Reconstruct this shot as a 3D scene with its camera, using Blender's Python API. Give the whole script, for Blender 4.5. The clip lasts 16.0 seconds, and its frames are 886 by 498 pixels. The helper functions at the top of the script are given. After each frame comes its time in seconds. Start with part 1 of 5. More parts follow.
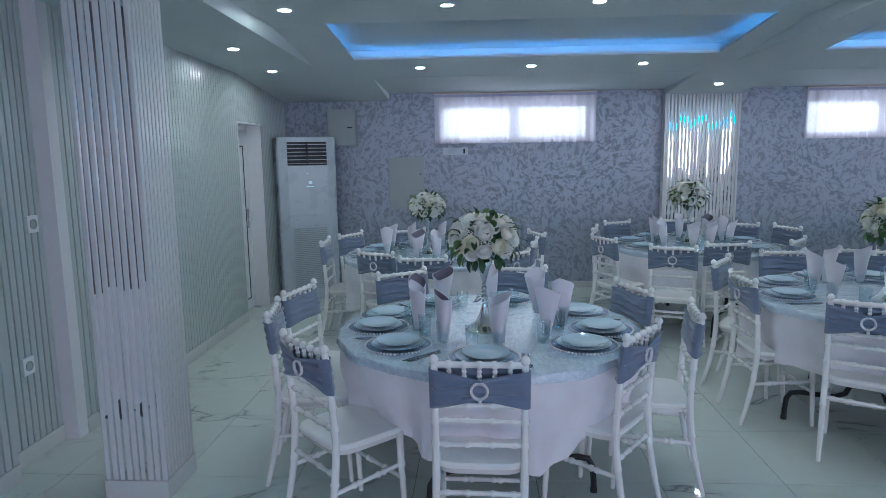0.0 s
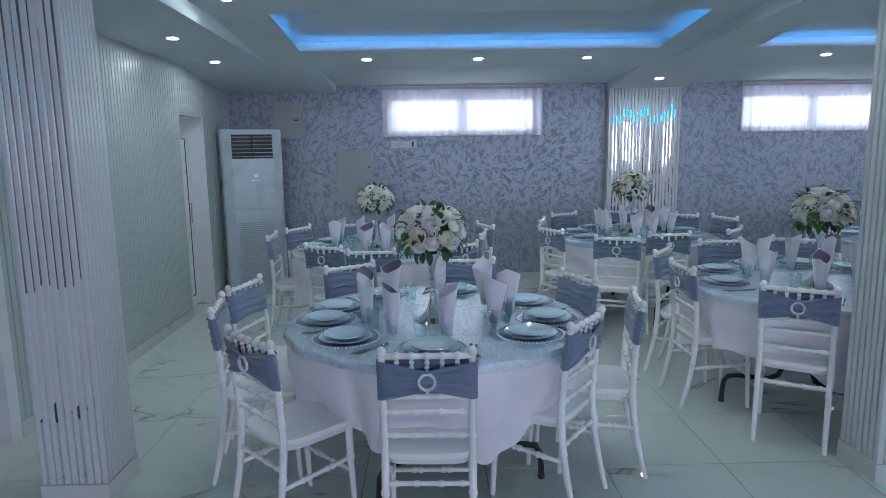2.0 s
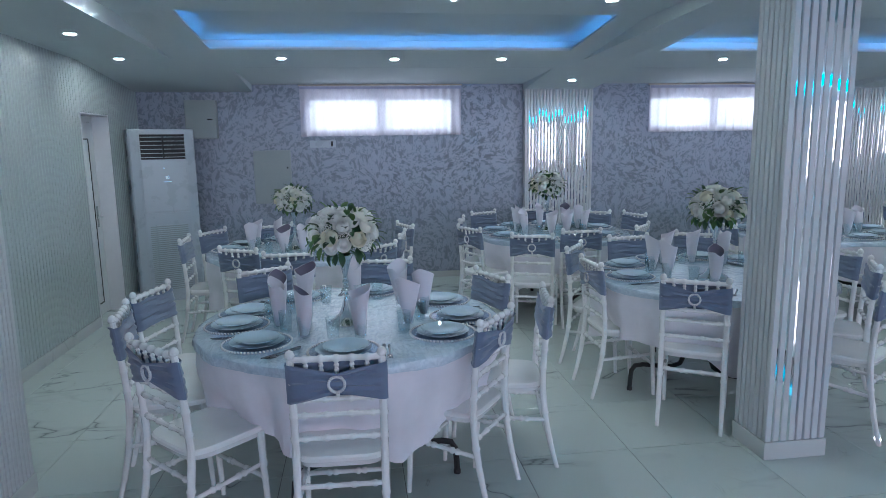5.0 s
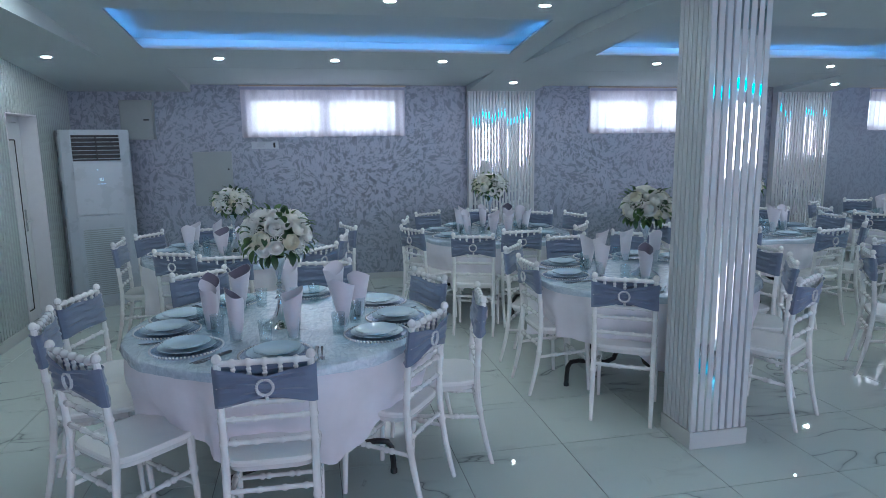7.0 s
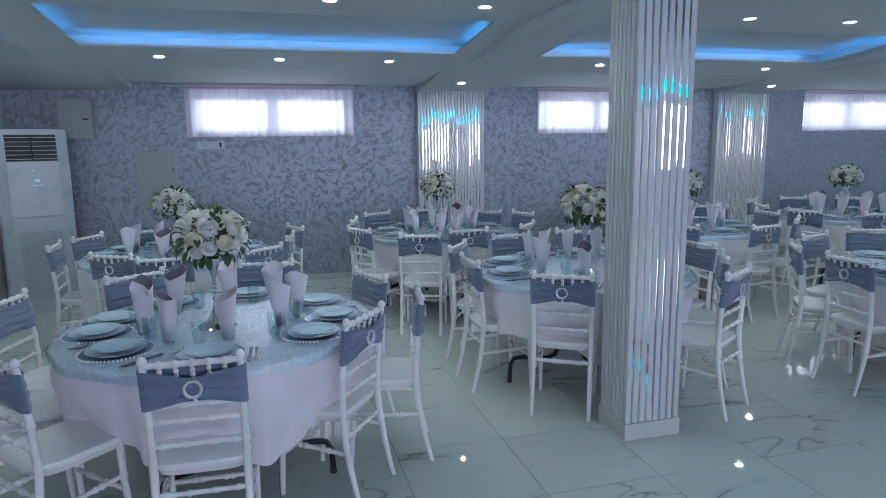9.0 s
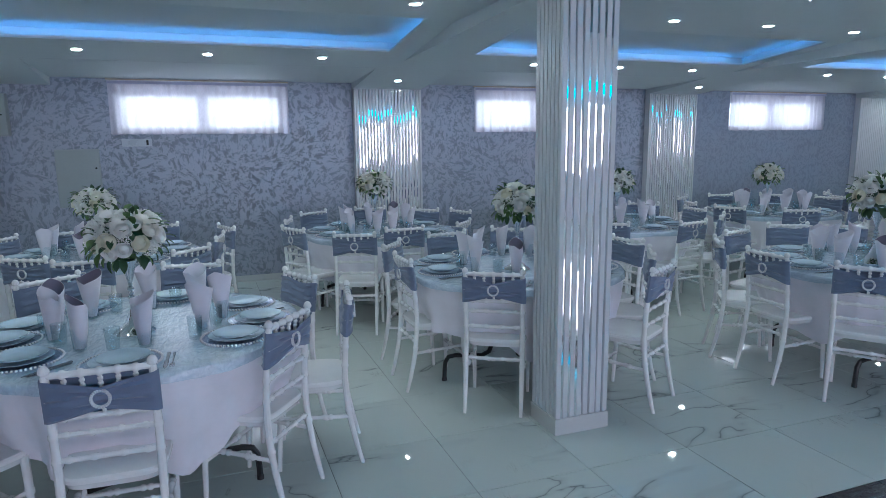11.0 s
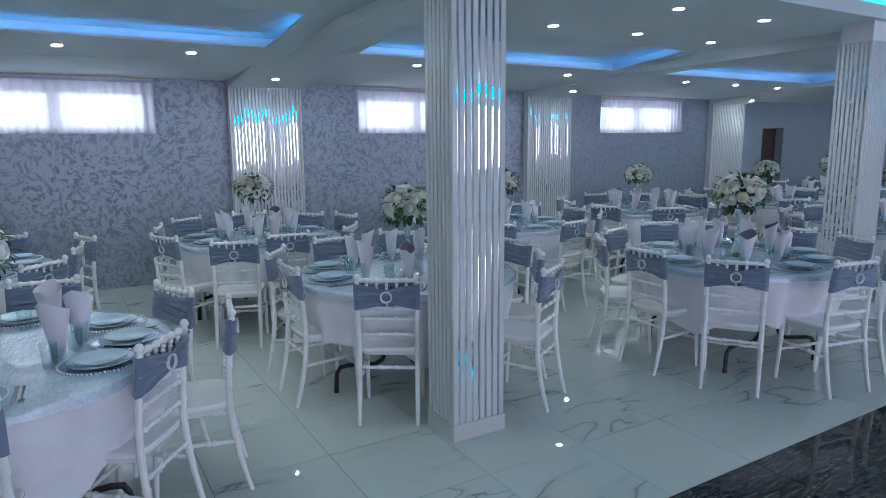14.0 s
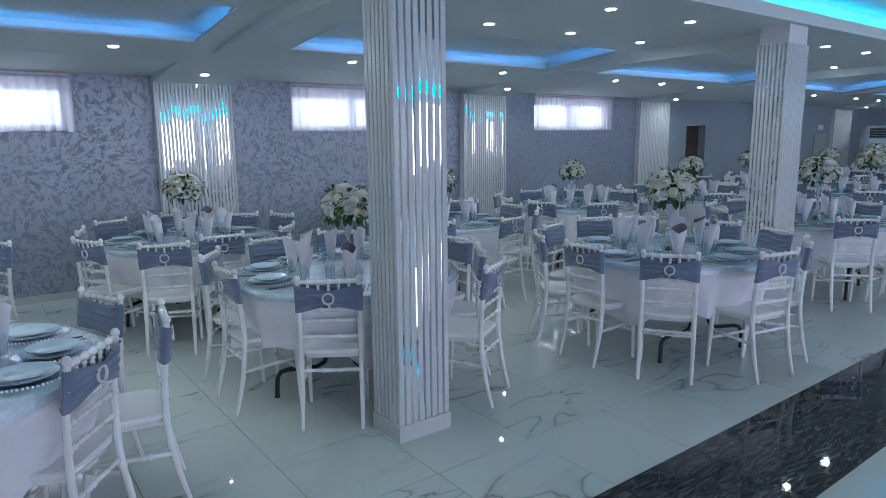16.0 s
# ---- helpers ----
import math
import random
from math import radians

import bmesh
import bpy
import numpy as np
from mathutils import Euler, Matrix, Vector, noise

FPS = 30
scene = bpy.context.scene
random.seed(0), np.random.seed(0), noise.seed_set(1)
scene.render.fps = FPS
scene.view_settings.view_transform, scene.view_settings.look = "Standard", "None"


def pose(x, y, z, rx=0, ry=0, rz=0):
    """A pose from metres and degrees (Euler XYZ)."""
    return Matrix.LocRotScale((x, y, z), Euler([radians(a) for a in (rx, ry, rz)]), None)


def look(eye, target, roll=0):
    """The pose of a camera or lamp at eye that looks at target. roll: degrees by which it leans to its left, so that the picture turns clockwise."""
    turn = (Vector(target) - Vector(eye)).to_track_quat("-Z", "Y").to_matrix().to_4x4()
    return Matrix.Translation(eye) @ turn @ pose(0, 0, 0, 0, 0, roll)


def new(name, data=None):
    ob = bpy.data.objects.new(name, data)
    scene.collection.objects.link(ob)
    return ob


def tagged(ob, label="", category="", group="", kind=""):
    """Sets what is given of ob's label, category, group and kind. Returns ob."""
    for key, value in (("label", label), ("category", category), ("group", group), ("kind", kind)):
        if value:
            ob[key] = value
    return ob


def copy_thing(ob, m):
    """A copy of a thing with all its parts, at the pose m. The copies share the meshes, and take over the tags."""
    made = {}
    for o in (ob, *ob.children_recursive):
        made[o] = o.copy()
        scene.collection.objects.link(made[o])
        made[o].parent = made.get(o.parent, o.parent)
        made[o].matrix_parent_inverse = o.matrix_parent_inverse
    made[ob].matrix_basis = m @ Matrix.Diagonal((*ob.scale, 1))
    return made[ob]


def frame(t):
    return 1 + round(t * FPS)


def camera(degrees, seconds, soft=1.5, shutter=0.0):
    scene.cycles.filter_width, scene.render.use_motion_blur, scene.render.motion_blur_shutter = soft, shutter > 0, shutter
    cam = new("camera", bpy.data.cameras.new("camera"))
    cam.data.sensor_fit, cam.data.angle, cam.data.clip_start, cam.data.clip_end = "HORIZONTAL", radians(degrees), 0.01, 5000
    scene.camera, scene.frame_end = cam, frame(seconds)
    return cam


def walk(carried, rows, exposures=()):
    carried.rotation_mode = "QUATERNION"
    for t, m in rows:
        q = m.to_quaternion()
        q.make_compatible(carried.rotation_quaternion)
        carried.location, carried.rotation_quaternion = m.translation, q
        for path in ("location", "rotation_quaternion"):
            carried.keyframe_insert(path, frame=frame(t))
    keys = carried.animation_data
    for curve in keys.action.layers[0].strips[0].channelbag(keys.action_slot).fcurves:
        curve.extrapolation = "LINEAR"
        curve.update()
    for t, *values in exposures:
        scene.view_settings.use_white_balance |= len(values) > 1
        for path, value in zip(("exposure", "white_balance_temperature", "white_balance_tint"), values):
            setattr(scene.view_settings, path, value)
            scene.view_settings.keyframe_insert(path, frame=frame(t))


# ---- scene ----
cam = camera(69.2, 16.0, soft=0.65)
PATH = [
    (0, (0.052, 0.206, 1.656), (-0.058, 2.181, 1.359), -0.8),
    (0.5, (0.054, 0.204, 1.655), (-0.019, 2.179, 1.349), -0.7),
    (1, (0.061, 0.207, 1.651), (0.025, 2.182, 1.34), -0.7),
    (1.5, (0.064, 0.204, 1.647), (0.067, 2.179, 1.332), -0.7),
    (2, (0.072, 0.2, 1.65), (0.113, 2.174, 1.331), -0.8),
    (2.5, (0.077, 0.19, 1.652), (0.158, 2.163, 1.331), -0.7),
    (3, (0.081, 0.185, 1.65), (0.199, 2.155, 1.328), -0.7),
    (3.5, (0.097, 0.178, 1.652), (0.249, 2.146, 1.328), -0.7),
    (4, (0.114, 0.177, 1.656), (0.301, 2.141, 1.331), -0.8),
    (6.5, (0.218, 0.134, 1.666), (0.59, 2.072, 1.34), -0.8),
    (7, (0.242, 0.12, 1.667), (0.647, 2.052, 1.341), -0.8),
    (7.5, (0.263, 0.106, 1.666), (0.699, 2.031, 1.34), -0.8),
    (8, (0.291, 0.097, 1.664), (0.757, 2.015, 1.337), -0.8),
    (8.5, (0.318, 0.083, 1.663), (0.814, 1.993, 1.336), -0.8),
    (9, (0.35, 0.069, 1.662), (0.875, 1.971, 1.335), -0.8),
    (11.5, (0.451, 0.069, 1.655), (1.183, 1.901, 1.325), -0.6),
    (12, (0.454, 0.093, 1.657), (1.234, 1.905, 1.331), -0.6),
    (12.5, (0.457, 0.124, 1.66), (1.29, 1.912, 1.33), -0.6),
    (13, (0.454, 0.158, 1.657), (1.348, 1.916, 1.325), -0.5),
    (13.5, (0.454, 0.179, 1.658), (1.407, 1.906, 1.327), -0.6),
    (14, (0.452, 0.206, 1.656), (1.464, 1.899, 1.324), -0.5),
    (14.5, (0.449, 0.221, 1.656), (1.512, 1.882, 1.322), -0.6),
    (15, (0.445, 0.231, 1.655), (1.552, 1.862, 1.317), -0.6),
    (15.5, (0.438, 0.247, 1.654), (1.585, 1.85, 1.315), -0.5),
    (16, (0.434, 0.253, 1.66), (1.611, 1.833, 1.318), -0.6),
]
walk(cam, [(t, look(eye, target, roll)) for t, eye, target, roll in PATH], [(0, 0.14, 5900, 5), (16, 0.12, 5850, 5)])

# ---- light ----
world = bpy.data.worlds.new("sky")
scene.world = world
world.use_nodes = True
wn = world.node_tree
sky = wn.nodes.new("ShaderNodeTexSky")
sky.sky_type, sky.sun_disc, sky.sun_elevation, sky.sun_rotation = "NISHITA", False, radians(48), radians(200)
wn.links.new(sky.outputs[0], wn.nodes["Background"].inputs[0])
wn.nodes["Background"].inputs[1].default_value = 0.1

sun = new("sun", bpy.data.lights.new("sun", "SUN"))
sun.data.energy, sun.data.angle, sun.data.color = 2.5, radians(0.5), (1.0, 0.96, 0.9)
sun.matrix_world = look((-6, -14, 20), (0, 0, 0))

WALL_Y = 8.03          # inner face of the window wall
PIL_Y = 7.93           # face of the wall pilasters
LEFT_X = -2.28
RIGHT_X = 23.5
BACK_Y = -6.0
WINDOWS = [(-0.44, 1.43), (3.86, 5.73), (8.14, 10.06)]
WIN_Z = (1.78, 2.345)
# Unseen windows told by the mirror strips; the first is added to brighten the left.
BACK_WINDOWS = [(-1.4, 2.2), (3.6, 8.2), (10.2, 14.6), (16.2, 20.6)]
BACK_Z = (0.95, 2.35)


def area_lamp(x, y, z, w, h, watts, colour, target):
    lamp = new("window_daylight", bpy.data.lights.new("window_daylight", "AREA"))
    lamp.data.shape, lamp.data.size, lamp.data.size_y = "RECTANGLE", w, h
    lamp.data.energy, lamp.data.color = watts, colour
    lamp.matrix_world = look((x, y, z), target)
    return lamp


for a, b in WINDOWS:
    for q in (0, 1):
        mid = a + (b - a) * (0.26 + 0.48 * q)
        area_lamp(mid, WALL_Y + 0.2, 1.99, (b - a) * 0.39, 0.31, 1.7, (0.97, 0.92, 1.0), (mid, 0, 1.99))
for a, b in BACK_WINDOWS:
    area_lamp((a + b) / 2, BACK_Y - 0.12, 1.65, b - a - 0.1, 1.3, 74, (1.0, 0.79, 0.95), ((a + b) / 2, 8, 1.65))

# ---- materials ----


def nodes_of(name):
    m = bpy.data.materials.new(name)
    m.use_nodes = True
    t = m.node_tree
    return m, t, t.nodes["Principled BSDF"]


def noise_node(t, scale, detail=4.0, rough=0.55, distort=0.0, vector=None, stretch=None):
    n = t.nodes.new("ShaderNodeTexNoise")
    n.inputs["Scale"].default_value, n.inputs["Detail"].default_value = scale, detail
    n.inputs["Roughness"].default_value, n.inputs["Distortion"].default_value = rough, distort
    if vector is None:
        vector = t.nodes.new("ShaderNodeTexCoord").outputs["Object"]
    if stretch:
        mp = t.nodes.new("ShaderNodeMapping")
        mp.inputs["Scale"].default_value = stretch
        t.links.new(vector, mp.inputs["Vector"])
        vector = mp.outputs["Vector"]
    t.links.new(vector, n.inputs["Vector"])
    return n


def ramp(t, source, stops):
    r = t.nodes.new("ShaderNodeValToRGB")
    el = r.color_ramp.elements
    while len(el) < len(stops):
        el.new(0.5)
    for e, (p, c) in zip(el, stops):
        e.position, e.color = p, (*c, 1.0) if len(c) == 3 else c
    t.links.new(source, r.inputs["Fac"])
    return r


def bump(t, bsdf, height, strength, distance=0.01):
    b = t.nodes.new("ShaderNodeBump")
    b.inputs["Strength"].default_value, b.inputs["Distance"].default_value = strength, distance
    t.links.new(height, b.inputs["Height"])
    t.links.new(b.outputs["Normal"], bsdf.inputs["Normal"])
    return b


def plain(name, colour, rough=0.5, metal=0.0, vary=0.06, scale=6.0, relief=0.0, coat=0.0):
    """A surface with broad stains and a fine grain."""
    m, t, p = nodes_of(name)
    a, b = noise_node(t, scale), noise_node(t, scale * 14)
    mix = t.nodes.new("ShaderNodeMix")
    mix.data_type = "FLOAT"
    mix.inputs[0].default_value = 0.35
    t.links.new(a.outputs["Fac"], mix.inputs[2])
    t.links.new(b.outputs["Fac"], mix.inputs[3])
    r = ramp(t, mix.outputs[0], [(0.3, [c * (1 - vary) for c in colour]), (0.7, [min(1, c * (1 + vary)) for c in colour])])
    t.links.new(r.outputs["Color"], p.inputs["Base Color"])
    rr = t.nodes.new("ShaderNodeMapRange")
    rr.inputs["To Min"].default_value, rr.inputs["To Max"].default_value = max(0.02, rough * 0.85), min(1, rough * 1.15)
    t.links.new(a.outputs["Fac"], rr.inputs["Value"])
    t.links.new(rr.outputs[0], p.inputs["Roughness"])
    p.inputs["Metallic"].default_value = metal
    p.inputs["Coat Weight"].default_value = coat
    if relief:
        bump(t, p, b.outputs["Fac"], relief, 0.004)
    return m


def emitter(name, colour, strength):
    m, t, p = nodes_of(name)
    p.inputs["Base Color"].default_value = (*colour, 1)
    p.inputs["Emission Color"].default_value = (*colour, 1)
    p.inputs["Emission Strength"].default_value = strength
    return m


def plaster_wall(name, light, mid, deep):
    """Trowelled flakes: short strokes whose direction changes from patch to patch."""
    m, t, p = nodes_of(name)
    tc = t.nodes.new("ShaderNodeTexCoord")
    wob = noise_node(t, 7.0, 3.0, 0.6)
    shift = t.nodes.new("ShaderNodeVectorMath")
    shift.operation = "MULTIPLY_ADD"
    t.links.new(wob.outputs["Color"], shift.inputs[0])
    shift.inputs[1].default_value = (0.12, 0.12, 0.12)
    t.links.new(tc.outputs["Object"], shift.inputs[2])
    cell = t.nodes.new("ShaderNodeTexVoronoi")
    cell.inputs["Scale"].default_value = 5.0
    t.links.new(shift.outputs[0], cell.inputs["Vector"])
    turn = t.nodes.new("ShaderNodeVectorMath")
    turn.operation = "SCALE"
    turn.inputs["Scale"].default_value = 6.28
    t.links.new(cell.outputs["Color"], turn.inputs[0])
    rot = t.nodes.new("ShaderNodeVectorRotate")
    rot.rotation_type = "EULER_XYZ"
    t.links.new(tc.outputs["Object"], rot.inputs["Vector"])
    t.links.new(turn.outputs[0], rot.inputs["Rotation"])
    n = noise_node(t, 12.5, 7.0, 0.66, 0.5, vector=rot.outputs[0], stretch=(0.7, 1.8, 1.8))
    r = ramp(t, n.outputs["Fac"], [(0.0, light), (0.49, light), (0.55, mid), (0.68, deep)])
    broad = noise_node(t, 0.9, 2.0)
    mul = t.nodes.new("ShaderNodeMix")
    mul.data_type, mul.blend_type = "RGBA", "MULTIPLY"
    mul.inputs[0].default_value = 0.18
    t.links.new(r.outputs["Color"], mul.inputs[6])
    t.links.new(broad.outputs["Fac"], mul.inputs[7])
    t.links.new(mul.outputs[2], p.inputs["Base Color"])
    g = ramp(t, n.outputs["Fac"], [(0.46, (0.36,) * 3), (0.56, (0.62,) * 3)])
    t.links.new(g.outputs["Color"], p.inputs["Roughness"])
    p.inputs["Metallic"].default_value = 0.25
    bump(t, p, n.outputs["Fac"], 0.25, 0.01)
    return m


def marble(name, base, vein, dark, rough, vein_scale=1.15):
    m, t, p = nodes_of(name)
    tc = t.nodes.new("ShaderNodeTexCoord")
    info = t.nodes.new("ShaderNodeObjectInfo")
    geo = t.nodes.new("ShaderNodeNewGeometry")
    add = t.nodes.new("ShaderNodeMath")
    t.links.new(info.outputs["Random"], add.inputs[0])
    t.links.new(geo.outputs["Random Per Island"], add.inputs[1])
    comb = t.nodes.new("ShaderNodeVectorMath")
    comb.operation = "MULTIPLY_ADD"
    cx = t.nodes.new("ShaderNodeCombineXYZ")
    for k in range(3):
        t.links.new(add.outputs[0], cx.inputs[k])
    t.links.new(cx.outputs[0], comb.inputs[0])
    comb.inputs[1].default_value = (17.0, 31.0, 23.0)
    t.links.new(tc.outputs["Object"], comb.inputs[2])

    def veins(scale, detail, distort, stretch, mask_scale, lo, hi, widths, tones):
        """Thin dark lines where a folded noise passes its middle, fading out in patches."""
        n = noise_node(t, scale, detail, 0.55, distort, vector=comb.outputs[0], stretch=stretch)
        fold = t.nodes.new("ShaderNodeMath")
        fold.operation = "SUBTRACT"
        fold.inputs[1].default_value = 0.5
        t.links.new(n.outputs["Fac"], fold.inputs[0])
        ab = t.nodes.new("ShaderNodeMath")
        ab.operation = "ABSOLUTE"
        t.links.new(fold.outputs[0], ab.inputs[0])
        mask = noise_node(t, mask_scale, 2.0, vector=comb.outputs[0])
        gate = t.nodes.new("ShaderNodeMapRange")
        gate.inputs["From Min"].default_value, gate.inputs["From Max"].default_value = lo, hi
        gate.inputs["To Min"].default_value, gate.inputs["To Max"].default_value = 0.07, 0.0
        t.links.new(mask.outputs["Fac"], gate.inputs["Value"])
        total = t.nodes.new("ShaderNodeMath")
        t.links.new(ab.outputs[0], total.inputs[0])
        t.links.new(gate.outputs[0], total.inputs[1])
        return ramp(t, total.outputs[0], list(zip((0.0, *widths), tones)))

    half = [(a + b) / 2 for a, b in zip(vein, base)]
    big = veins(vein_scale, 3.5, 0.6, (0.75, 1.7, 1.0), 1.1, 0.42, 0.58, (0.004, 0.013, 0.045), (vein, half, dark, base))
    fine = veins(vein_scale * 2.1, 5.0, 1.5, (1.5, 0.9, 1.0), 1.7, 0.48, 0.64, (0.003, 0.01, 0.03), ((0.66,) * 3, (0.84,) * 3, (0.96,) * 3, (1.0,) * 3))
    r = t.nodes.new("ShaderNodeMix")
    r.data_type, r.blend_type = "RGBA", "MULTIPLY"
    r.inputs[0].default_value = 1.0
    t.links.new(big.outputs["Color"], r.inputs[6])
    t.links.new(fine.outputs["Color"], r.inputs[7])
    t.links.new(r.outputs[2], p.inputs["Base Color"])
    p.inputs["Roughness"].default_value = rough
    sm = noise_node(t, 5.0, 3.0)
    rr = t.nodes.new("ShaderNodeMapRange")
    rr.inputs["To Min"].default_value, rr.inputs["To Max"].default_value = rough * 0.6, rough * 1.5
    t.links.new(sm.outputs["Fac"], rr.inputs["Value"])
    t.links.new(rr.outputs[0], p.inputs["Roughness"])
    return m


def slate():
    m, t, p = nodes_of("black slate-look tile")
    tc, info = t.nodes.new("ShaderNodeTexCoord"), t.nodes.new("ShaderNodeObjectInfo")
    add = t.nodes.new("ShaderNodeVectorMath")
    t.links.new(tc.outputs["Object"], add.inputs[0])
    t.links.new(info.outputs["Random"], add.inputs[1])
    a = noise_node(t, 13.0, 9.0, 0.74, 0.6, vector=add.outputs[0], stretch=(0.8, 4.2, 1.0))
    r = ramp(t, a.outputs["Fac"], [(0.3, (0.016, 0.018, 0.021)), (0.5, (0.032, 0.036, 0.039)), (0.6, (0.09, 0.098, 0.102)), (0.74, (0.2, 0.21, 0.215))])
    t.links.new(r.outputs["Color"], p.inputs["Base Color"])
    p.inputs["Roughness"].default_value = 0.03
    bump(t, p, a.outputs["Fac"], 0.012, 0.002)
    return m


def cloth(name, colour, rough=0.85, sheen=0.3, weave=420.0, relief=0.15, metal=0.0):
    m, t, p = nodes_of(name)
    a, b = noise_node(t, 5.0), noise_node(t, weave, 2.0)
    r = ramp(t, a.outputs["Fac"], [(0.25, [c * 0.9 for c in colour]), (0.75, [min(1, c * 1.06) for c in colour])])
    t.links.new(r.outputs["Color"], p.inputs["Base Color"])
    p.inputs["Roughness"].default_value, p.inputs["Sheen Weight"].default_value = rough, sheen
    p.inputs["Metallic"].default_value = metal
    bump(t, p, b.outputs["Fac"], relief, 0.002)
    return m


def crinkled_cover():
    """Shiny satin with long soft creases and fine crinkles running one way."""
    m, t, p = nodes_of("crinkled satin table cover")
    a = noise_node(t, 46.0, 3.0, 0.55, 0.9, stretch=(1.0, 0.28, 1.0))
    b = noise_node(t, 13.0, 3.0, 0.5, 0.8, stretch=(1.0, 0.6, 1.0))
    r = ramp(t, a.outputs["Fac"], [(0.3, (0.48, 0.58, 0.69)), (0.7, (0.66, 0.75, 0.84))])
    t.links.new(r.outputs["Color"], p.inputs["Base Color"])
    p.inputs["Roughness"].default_value = 0.12
    p.inputs["IOR"].default_value = 1.75
    p.inputs["Coat Weight"].default_value = 0.3
    p.inputs["Coat Roughness"].default_value = 0.05
    mix = t.nodes.new("ShaderNodeMath")
    mix.operation = "MULTIPLY_ADD"
    mix.inputs[1].default_value = 0.5
    t.links.new(a.outputs["Fac"], mix.inputs[0])
    t.links.new(b.outputs["Fac"], mix.inputs[2])
    g = bump(t, p, mix.outputs[0], 0.75, 0.008)
    t.links.new(g.outputs["Normal"], p.inputs["Coat Normal"])
    return m


def sheer():
    m, t, p = nodes_of("sheer white curtain")
    out = t.nodes["Material Output"]
    tr, tl, mx1, mx2 = (t.nodes.new(k) for k in ("ShaderNodeBsdfTransparent", "ShaderNodeBsdfTranslucent", "ShaderNodeMixShader", "ShaderNodeMixShader"))
    p.inputs["Base Color"].default_value = (0.8, 0.78, 0.86, 1)
    p.inputs["Roughness"].default_value = 0.8
    tl.inputs["Color"].default_value = (0.86, 0.82, 0.92, 1)
    n = noise_node(t, 160.0, 2.0, stretch=(1, 1, 0.2))
    f = t.nodes.new("ShaderNodeMapRange")
    f.inputs["To Min"].default_value, f.inputs["To Max"].default_value = 0.16, 0.42
    t.links.new(n.outputs["Fac"], f.inputs["Value"])
    mx1.inputs[0].default_value = 0.65
    t.links.new(p.outputs[0], mx1.inputs[1])
    t.links.new(tl.outputs[0], mx1.inputs[2])
    t.links.new(f.outputs[0], mx2.inputs[0])
    t.links.new(mx1.outputs[0], mx2.inputs[1])
    t.links.new(tr.outputs[0], mx2.inputs[2])
    t.links.new(mx2.outputs[0], out.inputs[0])
    return m


def glass(name, tint=(0.93, 0.97, 0.98), rough=0.02):
    """Thin clear glass: light goes straight through, and the gloss grows towards the edge."""
    m, t, p = nodes_of(name)
    out = t.nodes["Material Output"]
    tr, gl, fr, mx = (t.nodes.new(k) for k in ("ShaderNodeBsdfTransparent", "ShaderNodeBsdfGlossy", "ShaderNodeLayerWeight", "ShaderNodeMixShader"))
    t.nodes.remove(p)
    tr.inputs["Color"].default_value = (*tint, 1)
    gl.inputs["Roughness"].default_value = rough
    r = ramp(t, fr.outputs["Facing"], [(0.0, (0.06,) * 3), (0.55, (0.09,) * 3), (0.8, (0.3,) * 3), (1.0, (0.75,) * 3)])
    t.links.new(r.outputs["Color"], mx.inputs[0])
    t.links.new(tr.outputs[0], mx.inputs[1])
    t.links.new(gl.outputs[0], mx.inputs[2])
    t.links.new(mx.outputs[0], out.inputs[0])
    return m


def petal(name, colour):
    m, t, p = nodes_of(name)
    out = t.nodes["Material Output"]
    n = noise_node(t, 40.0)
    r = ramp(t, n.outputs["Fac"], [(0.3, [c * 0.95 for c in colour]), (0.7, colour)])
    t.links.new(r.outputs["Color"], p.inputs["Base Color"])
    p.inputs["Roughness"].default_value = 0.6
    tl, mx = t.nodes.new("ShaderNodeBsdfTranslucent"), t.nodes.new("ShaderNodeMixShader")
    t.links.new(r.outputs["Color"], tl.inputs["Color"])
    mx.inputs[0].default_value = 0.12
    t.links.new(p.outputs[0], mx.inputs[1])
    t.links.new(tl.outputs[0], mx.inputs[2])
    t.links.new(mx.outputs[0], out.inputs[0])
    return m


M_WALL = plaster_wall("brushed silver plaster", (0.4, 0.435, 0.535), (0.285, 0.32, 0.385), (0.25, 0.285, 0.345))
M_WALLSOFT = plaster_wall("faintly brushed blue grey plaster", (0.34, 0.385, 0.475), (0.3, 0.34, 0.415), (0.28, 0.32, 0.39))
M_CEIL = plain("painted plasterboard ceiling", (0.6, 0.66, 0.685), 0.75, vary=0.025, scale=1.2, relief=0.04)
M_SLAT = plain("white lacquered slat", (0.62, 0.64, 0.66), 0.19, vary=0.03, scale=2.5)
# The same white slat darkened for the dim west side, shade put into colour.
M_SLATSHADED = plain("white lacquered slat with shade in its colour", (0.49, 0.55, 0.56), 0.17, vary=0.03, scale=2.5)
# Backing of the white slats, darkened so that the grooves look shaded.
M_GROOVE = plain("slat backing board darkened for groove shade", (0.2, 0.22, 0.235), 0.5, vary=0.05)
M_MIRROR = plain("mirror strip", (0.86, 0.88, 0.9), 0.03, 1.0, vary=0.01)
wavy = M_MIRROR.node_tree
bump(wavy, wavy.nodes["Principled BSDF"], noise_node(wavy, 7.0, 2.0).outputs["Fac"], 0.35, 0.001)
M_PAINT = plain("white wall paint", (0.7, 0.7, 0.74), 0.6, vary=0.04, scale=2.0, relief=0.05)
M_FARWALL = plain("grey wall paint", (0.285, 0.335, 0.4), 0.6, vary=0.06, scale=2.0, relief=0.05)
